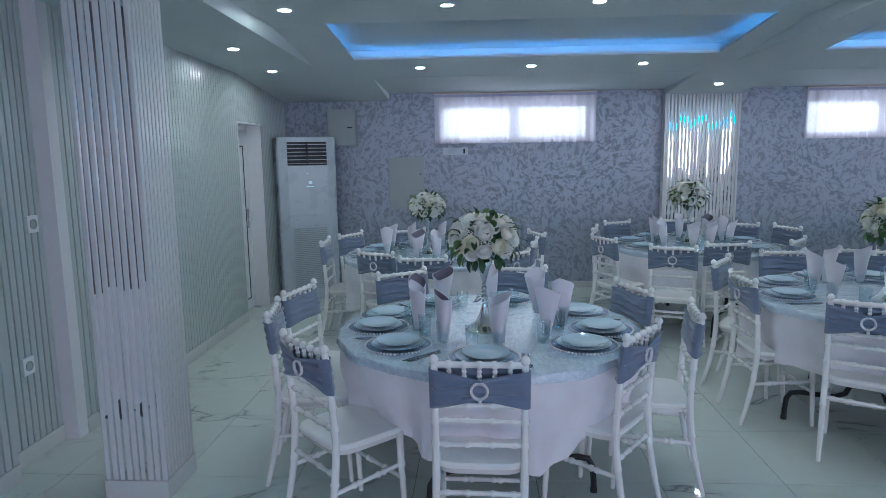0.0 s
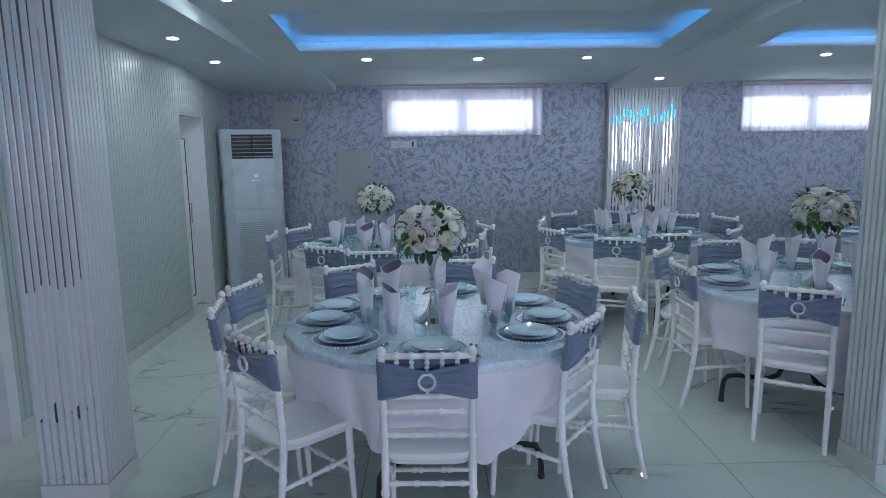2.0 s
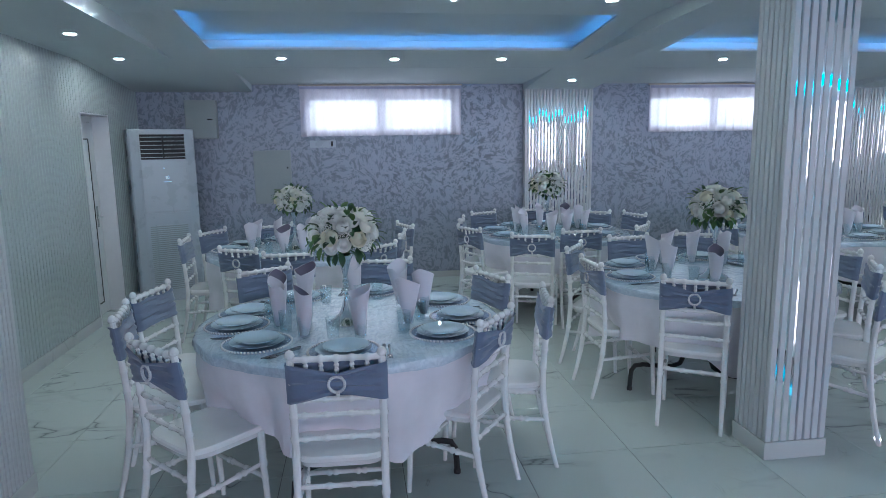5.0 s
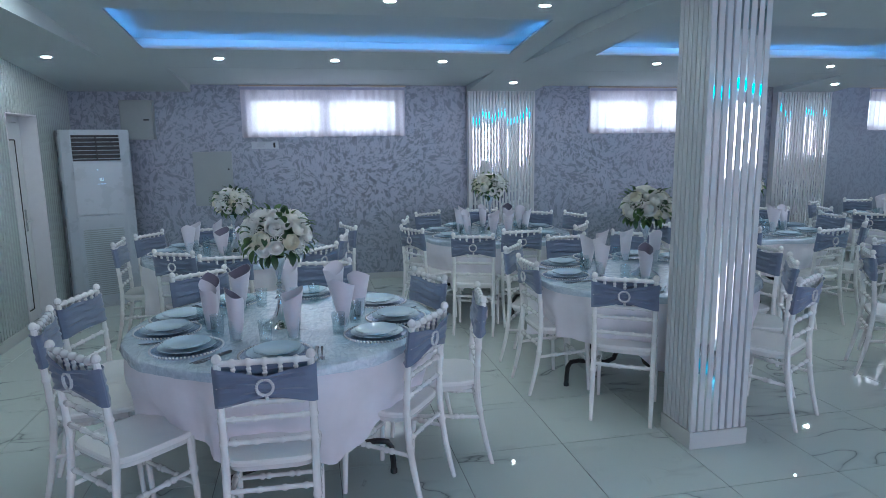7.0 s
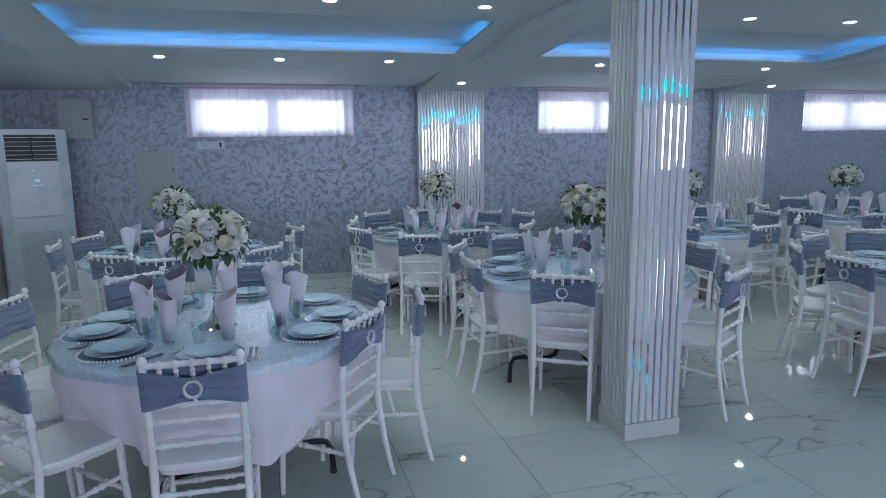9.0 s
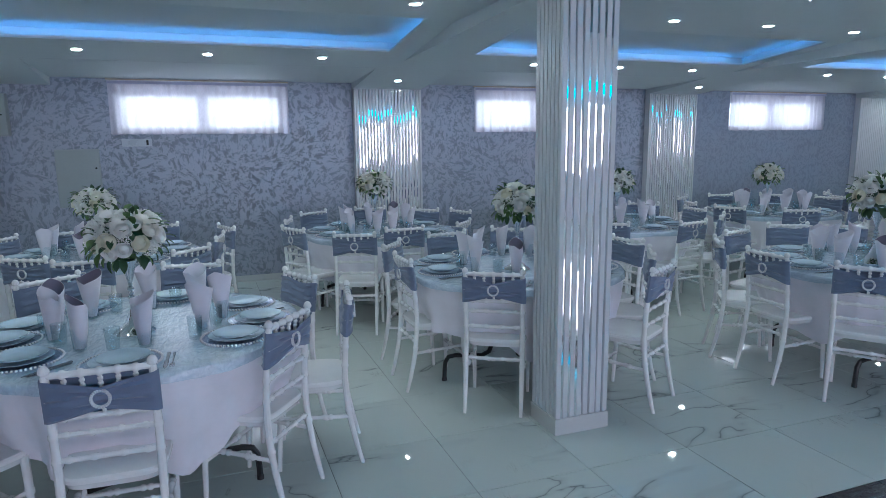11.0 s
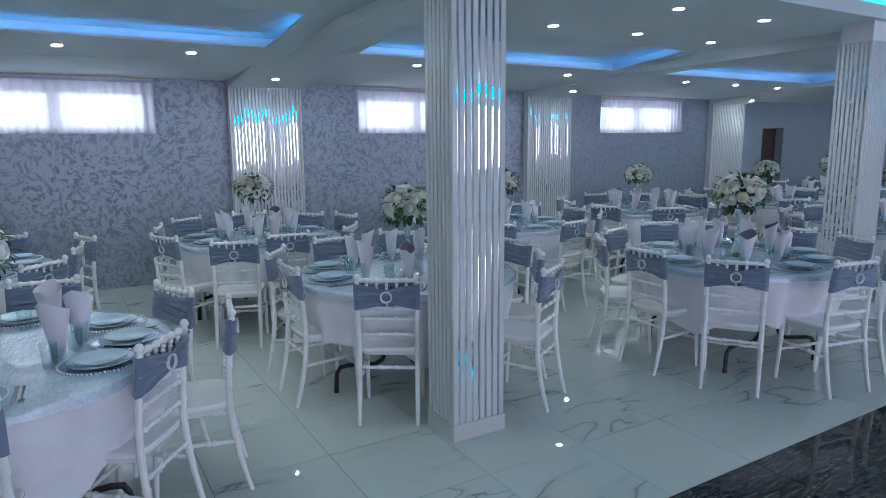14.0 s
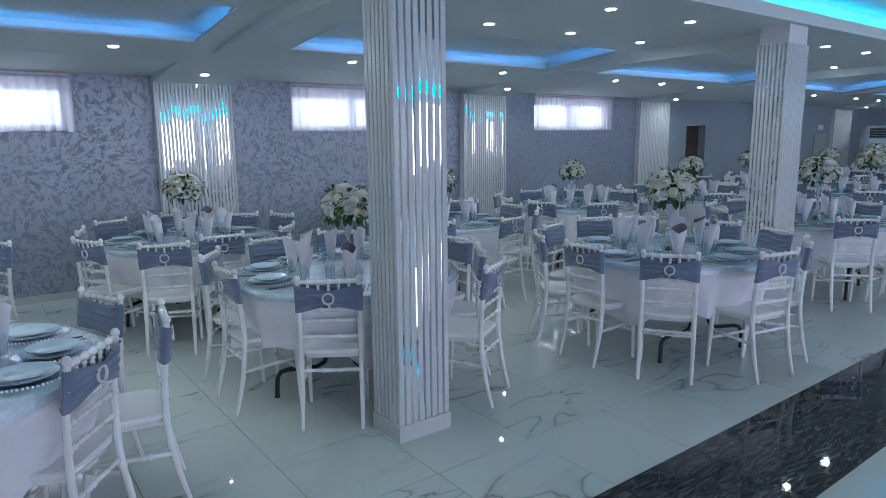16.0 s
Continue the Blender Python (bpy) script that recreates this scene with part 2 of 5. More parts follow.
M_PLASTIC = plain("white plastic", (0.72, 0.74, 0.76), 0.3, vary=0.03)
M_CASE = plain("pale grey appliance plastic", (0.46, 0.51, 0.57), 0.28, vary=0.03)
M_CHAIR = plain("white resin", (0.86, 0.86, 0.86), 0.2, vary=0.03, scale=9.0, relief=0.03)
M_BLACK = plain("black powder-coated steel", (0.015, 0.015, 0.017), 0.35, vary=0.2)
M_MIRRORDARK = plain("dark board for the mirror strips", (0.075, 0.052, 0.045), 0.5, vary=0.3, scale=3)
M_DARK = plain("dark grille interior", (0.03, 0.03, 0.035), 0.6, vary=0.2)
M_SASH = cloth("dusty blue chiffon", (0.17, 0.215, 0.32), 0.62, 0.35)
M_CLOTH = cloth("white tablecloth", (0.83, 0.81, 0.87), 0.8, 0.2)
M_COVER = crinkled_cover()
M_NAPKIN = cloth("lilac white napkin", (0.76, 0.73, 0.8), 0.8, 0.2)
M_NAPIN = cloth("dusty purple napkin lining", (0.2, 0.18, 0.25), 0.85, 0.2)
M_SHEER = sheer()
M_HEADER = cloth("lilac header tape", (0.42, 0.43, 0.58), 0.8, 0.2)
M_GLASS = glass("clear glass")
M_GLASSBLUE = glass("pale blue charger glass", (0.87, 0.92, 0.99), 0.05)
M_PLATE = plain("pale blue glazed porcelain", (0.5, 0.62, 0.72), 0.045, vary=0.02)
M_STEEL = plain("polished cutlery steel", (0.4, 0.41, 0.44), 0.2, 1.0, vary=0.04)
M_CHROME = plain("silver vase metal", (0.86, 0.88, 0.91), 0.15, 1.0, vary=0.03)
M_PEARL = plain("crystal bead", (0.86, 0.86, 0.88), 0.12, 0.2, vary=0.05)
M_PETAL = [petal("ivory petal", (0.96, 0.95, 0.88)), petal("white petal", (0.97, 0.97, 0.94)), petal("cream petal", (0.95, 0.92, 0.77))]
M_LEAF = [plain("dark green leaf", (0.025, 0.075, 0.03), 0.4, vary=0.25, scale=25), plain("olive leaf", (0.08, 0.17, 0.05), 0.45, vary=0.25, scale=25)]
M_BOX = plain("grey enamelled steel cabinet", (0.33, 0.37, 0.38), 0.42, vary=0.05, scale=4)
M_BROWN = plain("dark brown stained door", (0.055, 0.03, 0.028), 0.4, vary=0.3, scale=5)
M_WOODFR = plain("light wood curtain board", (0.5, 0.42, 0.34), 0.5, vary=0.15, scale=8)
M_TILE = marble("white veined marble tile", (0.61, 0.67, 0.64), (0.25, 0.27, 0.275), (0.55, 0.605, 0.585), 0.025)
M_TILEBLACK = slate()
M_GROUT = plain("grey grout", (0.19, 0.21, 0.21), 0.8, vary=0.1)
M_SKIRT = marble("marble plinth", (0.58, 0.6, 0.6), (0.3, 0.32, 0.33), (0.52, 0.54, 0.54), 0.15)
M_LED = emitter("blue led strip", (0.15, 0.46, 1.0), 19.0)
M_LEDCYAN = emitter("cyan led strip", (0.0, 0.6, 1.0), 60.0)
M_LEDBACK = emitter("cyan led fascia", (0.0, 0.6, 1.0), 5.0)
M_LAMP = emitter("lit downlight lens", (0.95, 1.0, 0.96), 203.0)
M_DAY = emitter("bright overcast daylight", (1.0, 0.97, 0.98), 1.3)
M_DISPLAY = emitter("lit display digits", (0.55, 0.75, 1.0), 1.0)

# ---- mesh helpers ----


def box(bm, x0, x1, y0, y1, z0, z1, bevel=0.0):
    vs = [bm.verts.new((x, y, z)) for x in (x0, x1) for y in (y0, y1) for z in (z0, z1)]
    fs = [bm.faces.new([vs[i] for i in f]) for f in ((0, 1, 3, 2), (4, 6, 7, 5), (0, 4, 5, 1), (2, 3, 7, 6), (0, 2, 6, 4), (1, 5, 7, 3))]
    if bevel:
        es = list({e for f in fs for e in f.edges})
        bmesh.ops.bevel(bm, geom=es, offset=bevel, segments=2, profile=0.7, affect="EDGES")


def tube(bm, pts, rads, n=8, smooth_caps=True):
    """A round bar through pts, with a radius at each."""
    pts = [Vector(p) for p in pts]
    if not hasattr(rads, "__len__"):
        rads = [rads] * len(pts)
    rings, up = [], None
    for i, p in enumerate(pts):
        d = (pts[min(i + 1, len(pts) - 1)] - pts[max(i - 1, 0)]).normalized()
        if up is None:
            up = Vector((0, 0, 1)) if abs(d.z) < 0.8 else Vector((1, 0, 0))
        a = d.cross(up).normalized()
        b = a.cross(d).normalized()
        up = b
        rings.append([bm.verts.new(p + (a * math.cos(2 * math.pi * k / n) + b * math.sin(2 * math.pi * k / n)) * rads[i]) for k in range(n)])
    for r, s in zip(rings, rings[1:]):
        for k in range(n):
            bm.faces.new((r[k], s[k], s[(k + 1) % n], r[(k + 1) % n]))
    bm.faces.new(rings[0])
    bm.faces.new(rings[-1][::-1])


def lathe(bm, profile, n=24, cx=0.0, cy=0.0, wave=None):
    """A turned shape from (radius, z) pairs."""
    rings = []
    for r, z in profile:
        if r < 1e-5:
            rings.append([bm.verts.new((cx, cy, z))])
        else:
            rings.append([bm.verts.new((cx + r * math.cos(2 * math.pi * k / n), cy + r * math.sin(2 * math.pi * k / n), z)) for k in range(n)])
    for r, s in zip(rings, rings[1:]):
        for k in range(n):
            j = (k + 1) % n
            if len(r) == 1 and len(s) > 1:
                bm.faces.new((r[0], s[k], s[j]))
            elif len(s) == 1 and len(r) > 1:
                bm.faces.new((r[k], s[0], r[j]))
            elif len(r) > 1:
                bm.faces.new((r[k], s[k], s[j], r[j]))


def ball(bm, c, r, n=8, m=5, squash=1.0):
    lathe_pts = [(r * math.sin(math.pi * i / m), c[2] - r * squash * math.cos(math.pi * i / m)) for i in range(m + 1)]
    lathe_pts[0], lathe_pts[-1] = (0, lathe_pts[0][1]), (0, lathe_pts[-1][1])
    lathe(bm, lathe_pts, n, c[0], c[1])


def mesh_of(name, bm, material, smooth=True, fix=True):
    if fix:
        bmesh.ops.recalc_face_normals(bm, faces=bm.faces)
    me = bpy.data.meshes.new(name)
    bm.to_mesh(me)
    bm.free()
    for m in material if isinstance(material, (list, tuple)) else [material]:
        me.materials.append(m)
    if smooth:
        me.polygons.foreach_set("use_smooth", [True] * len(me.polygons))
        me.set_sharp_from_angle(angle=radians(38))
    return me


def part(name, bm, material, parent, label="", smooth=True, fix=True):
    ob = new(name, mesh_of(name, bm, material, smooth, fix))
    ob.parent = parent
    if label:
        tagged(ob, label)
    return ob


def again(name, ob, parent, m, label=""):
    """The same mesh once more, as a part of parent."""
    o = new(name, ob.data)
    o.parent, o.matrix_basis = parent, m
    if label:
        tagged(o, label)
    return o


def thing(name, label, category, group="", kind="", at=None):
    ob = new(name)
    ob.empty_display_size = 0.1
    if at is not None:
        ob.matrix_basis = at
    return tagged(ob, label, category, group, kind)


def solid(name, bm, material, label, category, kind="structure", smooth=False, group=""):
    ob = new(name, mesh_of(name, bm, material, smooth))
    return tagged(ob, label, category, group, kind)

# ---- floor ----
TILE = 0.615
GX, GY = 2.80, 2.05   # a joint crossing
BAND = (1.42, 2.05)   # the dark band in the floor

bm = bmesh.new()
box(bm, LEFT_X - 1.2, RIGHT_X + 0.3, BACK_Y - 0.3, WALL_Y + 0.3, -0.2, -0.004)
floor = solid("floor", bm, M_GROUT, "polished white marble tiled floor with a dark band", "floor")


def tile_mesh(name, wx, wy, material):
    b = bmesh.new()
    g, h = 0.0017, 0.0016
    lo = [b.verts.new((x, y, -0.006)) for x, y in ((-wx / 2 + g, -wy / 2 + g), (wx / 2 - g, -wy / 2 + g), (wx / 2 - g, wy / 2 - g), (-wx / 2 + g, wy / 2 - g))]
    mid = [b.verts.new((v.co.x, v.co.y, -0.0008)) for v in lo]
    top = [b.verts.new((v.co.x - math.copysign(h, v.co.x), v.co.y - math.copysign(h, v.co.y), 0)) for v in lo]
    for r, s in ((lo, mid), (mid, top)):
        for k in range(4):
            b.faces.new((r[k], r[(k + 1) % 4], s[(k + 1) % 4], s[k]))
    b.faces.new(top)
    return mesh_of(name, b, material, False)


# ---- window wall ----
def wall_with_holes(name, x0, x1, yin, yout, z1, holes, material, label):
    b = bmesh.new()
    xs = sorted({x0, x1, *[h[0] for h in holes], *[h[1] for h in holes]})
    for a, c in zip(xs, xs[1:]):
        hole = [h for h in holes if h[0] <= a + 1e-6 and h[1] >= c - 1e-6]
        zs = [(0, z1)] if not hole else [(0, hole[0][2]), (hole[0][3], z1)]
        for lo, hi in zs:
            if hi - lo > 0.001:
                box(b, a, c, min(yin, yout), max(yin, yout), lo, hi)
    bmesh.ops.remove_doubles(b, verts=b.verts, dist=0.0005)
    return solid(name, b, material, label, "wall")


DOOR2 = (12.52, 13.22, 1.86)
wall_with_holes("wall_north", LEFT_X - 0.2, 7.0, WALL_Y, WALL_Y + 0.25, 2.9, [(a, b, *WIN_Z) for a, b in WINDOWS[:2]], M_WALL,
                "lilac grey wall with brushed silver plaster pattern")
wall_with_holes("wall_north_middle", 7.0, 11.3, WALL_Y, WALL_Y + 0.25, 2.9, [(a, b, *WIN_Z) for a, b in WINDOWS[2:]], M_WALLSOFT,
                "blue grey wall with faint brushed plaster pattern")
wall_with_holes("wall_north_east", 11.3, RIGHT_X + 0.2, WALL_Y, WALL_Y + 0.25, 2.9, [(DOOR2[0], DOOR2[1], 0.0, DOOR2[2])], M_FARWALL,
                "plain blue grey painted wall with a doorway")
wall_with_holes("wall_south", LEFT_X - 0.2, RIGHT_X + 0.2, BACK_Y, BACK_Y - 0.25, 2.9, [(a, b, *BACK_Z) for a, b in BACK_WINDOWS], M_PAINT,
                "plain white painted wall with wide windows")
bm = bmesh.new()
box(bm, RIGHT_X, RIGHT_X + 0.2, BACK_Y, WALL_Y, 0, 2.9)
solid("wall_east", bm, M_FARWALL, "plain grey painted end wall", "wall")
bm = bmesh.new()
box(bm, LEFT_X - 0.55, LEFT_X - 0.35, BACK_Y - 0.1, WALL_Y + 0.1, 0, 2.9)
solid("wall_west", bm, M_PAINT, "white wall behind the slatted panelling", "wall")
bm = bmesh.new()
for a, b in ((-1.5, 2.22), (3.08, 6.56), (7.42, 10.83), (11.77, DOOR2[0]), (DOOR2[1], 15.1)):
    box(bm, a, b, WALL_Y - 0.012, WALL_Y - 0.002, 0, 0.075)
solid("baseboard", bm, M_SKIRT, "low grey marble baseboard strips", "baseboard")

# bright sky behind the windows
bm = bmesh.new()
box(bm, -3, 12, WALL_Y + 1.1, WALL_Y + 1.15, 1.2, 4.5)
solid("backdrop", bm, M_DAY, "bright hazy daylight outside the windows", "backdrop")
bm = bmesh.new()
box(bm, -3, 23, BACK_Y - 1.15, BACK_Y - 1.1, 0, 4.5)
solid("backdrop", bm, M_DAY, "bright hazy daylight outside the windows", "backdrop")


def window(name, a, b, z0, z1, yin, side, panes=2):
    """A white plastic window with its panes, in a wall whose room face is yin; side is +1 where outdoors lies at larger y."""
    w = thing(name, "white plastic framed window with clear panes", "window", kind="structure")
    ya, yb = yin + side * 0.12, yin + side * 0.18
    y0, y1 = min(ya, yb), max(ya, yb)
    f = bmesh.new()
    hd = 0.16 if side > 0 else 0.06
    for q in ((a, a + 0.08, z0, z1), (b - 0.08, b, z0, z1), (a + 0.08, b - 0.08, z0, z0 + 0.05), (a + 0.08, b - 0.08, z1 - hd, z1)):
        box(f, q[0], q[1], y0, y1, q[2], q[3])
    part("window_frame", f, M_PLASTIC, w, "white plastic frame", False)
    step = (b - a) / panes
    for i in range(1, panes):
        f = bmesh.new()
        box(f, a + i * step - 0.055, a + i * step + 0.055, y0 - 0.01, y1 + 0.01, z0 + 0.05, z1 - hd, 0.006)
        part("mullion", f, M_PLASTIC, w, "", False)
    for i in range(panes):
        f = bmesh.new()
        box(f, a + i * step + 0.05, a + (i + 1) * step - 0.05, (y0 + y1) / 2 - 0.004, (y0 + y1) / 2 + 0.004, z0 + 0.05, z1 - hd)
        pane = part("pane", f, M_GLASS, w, "clear glass pane", False)
        pane.visible_shadow = False
    f = bmesh.new()
    box(f, a, b, min(yin, ya) - 0.0, max(yin, ya), z0 - 0.02, z0 - 0.001)
    part("window_sill", f, M_PLASTIC, w, "", False)
    return w


def curtain(a, b, z0, z1, y, label, seed):
    rnd = random.Random(seed)
    c = thing("sheer_curtain", label, "curtain", "sheer window curtains")
    f = bmesh.new()
    n, ph = int((b - a) / 0.012), rnd.random() * 6
    cols = []
    for i in range(n + 1):
        x = a + (b - a) * i / n
        col = []
        for k in range(7):
            s = k / 6
            amp = 0.01 + 0.013 * s
            yy = y + amp * math.sin(x * 62 + 1.6 * math.sin(x * 7 + ph)) + 0.006 * s * math.sin(x * 23 + ph)
            zz = z1 + (z0 - z1) * s + (0.004 * math.sin(x * 31 + ph) if k == 6 else 0)
            col.append(f.verts.new((x, yy, zz)))
        cols.append(col)
    for p, q in zip(cols, cols[1:]):
        for k in range(6):
            f.faces.new((p[k], q[k], q[k + 1], p[k + 1]))
    part("drape", f, M_SHEER, c, "", True, False)
    f = bmesh.new()
    box(f, a - 0.012, b + 0.012, y - 0.02, y + 0.02, z1, z1 + 0.014, 0.003)
    part("curtain_rail", f, M_WOODFR, c, "thin light wooden curtain rail", False)
    f = bmesh.new()
    box(f, a, b, y - 0.03, y - 0.024, z1 - 0.04, z1 - 0.012)
    part("header_tape", f, M_HEADER, c, "gathered header tape", False)
    return c


for i, (a, b) in enumerate(WINDOWS):
    window("window_%d" % (i + 1), a, b, *WIN_Z, WALL_Y, 1)
    curtain(a - 0.02, b + 0.015, WIN_Z[0] - 0.018, WIN_Z[1] - 0.005, WALL_Y - 0.04, "sheer white gathered curtain hanging over a high window", i)
for i, (a, b) in enumerate(BACK_WINDOWS):
    window("window_%d" % (i + 4), a, b, *BACK_Z, BACK_Y, -1, 3)

# ---- ceiling ----
FLAT_Z, CREASE_Y, POCKET_Z, POCKET_Y = 2.59, 5.0857, 2.36, 6.8
COVE_Y, COVE_S = 3.0, 0.7
PILS = [(2.22, 3.08), (6.56, 7.42), (10.83, 11.77), (15.1, 16.0), (19.13, 20.18)]
COFFERS = [(-1.05, 2.16), (3.03, 6.42), (7.37, 10.82), (11.85, 15.0), (16.1, 19.0)]
COFFER_Y = (5.0, 6.1)


def slope_z(y):
    return 2.284 + 0.105 * (8.0 - y)


def ceil_z(x, y):
    if y >= POCKET_Y - 1e-6 and x > -1.0 and not any(a <= x <= b for a, b in PILS):
        return POCKET_Z + 0.0402 * (WALL_Y - y)
    return min(FLAT_Z, slope_z(y))


bm = bmesh.new()
xs = sorted({LEFT_X - 0.4, -1.0, RIGHT_X, *[v for p in PILS for v in p], *[v for p in COFFERS for v in p]})
ys = sorted({COVE_Y, COFFER_Y[0], CREASE_Y, COFFER_Y[1], POCKET_Y, WALL_Y + 0.1})
for x0, x1 in zip(xs, xs[1:]):
    for y0, y1 in zip(ys, ys[1:]):
        if any(a - 1e-4 <= x0 and x1 <= b + 1e-4 for a, b in COFFERS) and y0 >= COFFER_Y[0] - 1e-4 and y1 <= COFFER_Y[1] + 1e-4:
            continue
        xm = (x0 + x1) / 2
        zz = [ceil_z(xm, y0 + 1e-5 if y0 < POCKET_Y - 1e-3 else y0), ceil_z(xm, y1 - 1e-4 if y0 < POCKET_Y - 1e-3 else y1)]
        if y1 <= POCKET_Y + 1e-4:
            zz = [min(FLAT_Z, slope_z(y0)), min(FLAT_Z, slope_z(y1))]
        vs = [bm.verts.new(p) for p in ((x0, y0, zz[0]), (x0, y1, zz[1]), (x1, y1, zz[1]), (x1, y0, zz[0]))]
        bm.faces.new(vs)
# cheeks of the window pockets
for x in [-1.0] + [v for p in PILS for v in p]:
    y1 = WALL_Y + 0.1
    vs = [bm.verts.new(p) for p in ((x, POCKET_Y, slope_z(POCKET_Y)), (x, y1, POCKET_Z - 0.004), (x, y1, slope_z(y1)))]
    bm.faces.new(vs)
# lip of the long cove and the raised ceiling over the dance floor
LIP = 0.10
for s in (1, -1):
    yl = COVE_Y if s > 0 else COVE_S
    prof = [(yl, FLAT_Z), (yl, FLAT_Z + LIP), (yl + s * 0.13, FLAT_Z + LIP), (yl + s * 0.13, 2.86)]
    for (ya, za), (yb, zb) in zip(prof, prof[1:]):
        bm.faces.new([bm.verts.new(p) for p in ((LEFT_X - 0.4, ya, za), (LEFT_X - 0.4, yb, zb), (RIGHT_X, yb, zb), (RIGHT_X, ya, za))])
bm.faces.new([bm.verts.new(p) for p in ((LEFT_X - 0.4, COVE_S - 0.13, 2.86), (RIGHT_X, COVE_S - 0.13, 2.86), (RIGHT_X, 3.13, 2.86), (LEFT_X - 0.4, 3.13, 2.86))])
bm.faces.new([bm.verts.new(p) for p in ((LEFT_X - 0.4, BACK_Y - 0.1, FLAT_Z), (RIGHT_X, BACK_Y - 0.1, FLAT_Z), (RIGHT_X, COVE_S, FLAT_Z), (LEFT_X - 0.4, COVE_S, FLAT_Z))])
# coffer boxes: a thin lip, a wider cavity above it
CAV, OUT, THIN = 0.135, 0.21, 0.012
for a, b in COFFERS:
    y0, y1 = COFFER_Y
    hole = [(a, y0), (b, y0), (b, y1), (a, y1)]
    wide = [(a - OUT, y0 - OUT), (b + OUT, y0 - OUT), (b + OUT, y1 + OUT), (a - OUT, y1 + OUT)]
    zc = lambda y: min(FLAT_Z, slope_z(y))
    lv = [[(x, y, zc(y)) for x, y in hole], [(x, y, zc(y) + THIN) for x, y in hole], [(x, y, zc(y) + THIN) for x, y in wide], [(x, y, slope_z(y) + CAV) for x, y in wide]]
    for r, s in zip(lv, lv[1:]):
        for k in range(4):
            j = (k + 1) % 4
            bm.faces.new([bm.verts.new(p) for p in (r[k], r[j], s[j], s[k])])
    bm.faces.new([bm.verts.new(p) for p in lv[-1]])
bmesh.ops.remove_doubles(bm, verts=bm.verts, dist=0.0004)
ceiling = solid("ceiling", bm, M_CEIL, "pale grey plasterboard ceiling with sloped coffers", "ceiling")
bm = bmesh.new()
box(bm, LEFT_X - 0.6, RIGHT_X + 0.3, BACK_Y - 0.3, WALL_Y + 0.4, 2.98, 3.1)
solid("roof_slab", bm, M_PAINT, "concrete slab above the ceiling", "ceiling")


# beams that run from the columns to the pilasters
def beam(name, x0, x1, drop=0.0):
    b = bmesh.new()
    pts = [(3.34, FLAT_Z + 0.02), (CREASE_Y, FLAT_Z + 0.02), (6.45, slope_z(6.45) + 0.01), (6.45, slope_z(6.45) - 0.002), (3.34, 2.53 - drop)]
    l, r = [b.verts.new((x0, y, z)) for y, z in pts], [b.verts.new((x1, y, z)) for y, z in pts]
    b.faces.new(l)
    b.faces.new(r[::-1])
    for k in range(5):
        b.faces.new((l[k], l[(k + 1) % 5], r[(k + 1) % 5], r[k]))
    return solid(name, b, M_CEIL, "painted tapered ceiling beam running to the wall", "beam", group="ceiling beams")


beam("beam_1", LEFT_X - 0.4, -1.46, 0.02)
beam("beam_2", 2.41, 2.79)
beam("beam_3", 6.62, 7.0, 0.05)
beam("beam_4", 10.95, 11.33, 0.03)
beam("beam_5", 15.3, 15.7, 0.03)


def led_strip(name, pts, material, label, closed):
    """A slim profile on the ledge whose outer face alone is lit; pts run so that the lit side lies to their right."""
    t = thing(name, label, "led strip", "cove lights")
    for p, q in zip(pts, pts[1:]):
        p, q = Vector(p), Vector(q)
        along = (q - p).normalized()
        side = Vector((along.y, -along.x, 0)).normalized()
        b = bmesh.new()
        g = []
        for c in (p, q):
            g.append([b.verts.new(c + side * s + Vector((0, 0, z))) for s, z in ((0, 0), (0.008, 0), (0.008, 0.012), (0, 0.012))])
        for k in range(4):
            f = b.faces.new((g[0][k], g[0][(k + 1) % 4], g[1][(k + 1) % 4], g[1][k]))
            f.material_index = 1 if k == 1 else 0
        b.faces.new(g[0])
        b.faces.new(g[1])
        part("tape", b, [M_PLASTIC, material], t, "", False)
    return t


for a, b in COFFERS:
    y0, y1 = COFFER_Y
    o = 0.012
    z = lambda y: min(FLAT_Z, slope_z(y)) + THIN + 0.002
    ring = [(a - o, y0 - o), (b + o, y0 - o), (b + o, y1 + o), (a - o, y1 + o), (a - o, y0 - o)]
    led_strip("coffer_led_strip", [(x, y, z(y)) for x, y in ring], M_LED, "blue light strip hidden on a coffer ledge", True)
z_ = FLAT_Z + LIP + 0.002
led_strip("cove_led_strip", [(RIGHT_X - 0.05, COVE_Y + 0.02, z_), (LEFT_X - 0.3, COVE_Y + 0.02, z_)], M_LEDCYAN, "cyan light strip behind the cove lip", False)

# unseen bulkhead added above the south windows, its lit cyan face reflected by the mirrors
bulk = thing("bulkhead", "added white ceiling bulkhead with a lit cyan band", "bulkhead", kind="structure")
b = bmesh.new()
box(b, LEFT_X - 0.2, RIGHT_X, -4.42, -4.206, 2.40, FLAT_Z - 0.002, 0.004)
part("casing", b, M_CEIL, bulk, "", False)
b = bmesh.new()
box(b, LEFT_X - 0.15, RIGHT_X - 0.05, -4.208, -4.2, 2.41, 2.58)
part("light_band", b, M_LEDBACK, bulk, "lit cyan band", False)

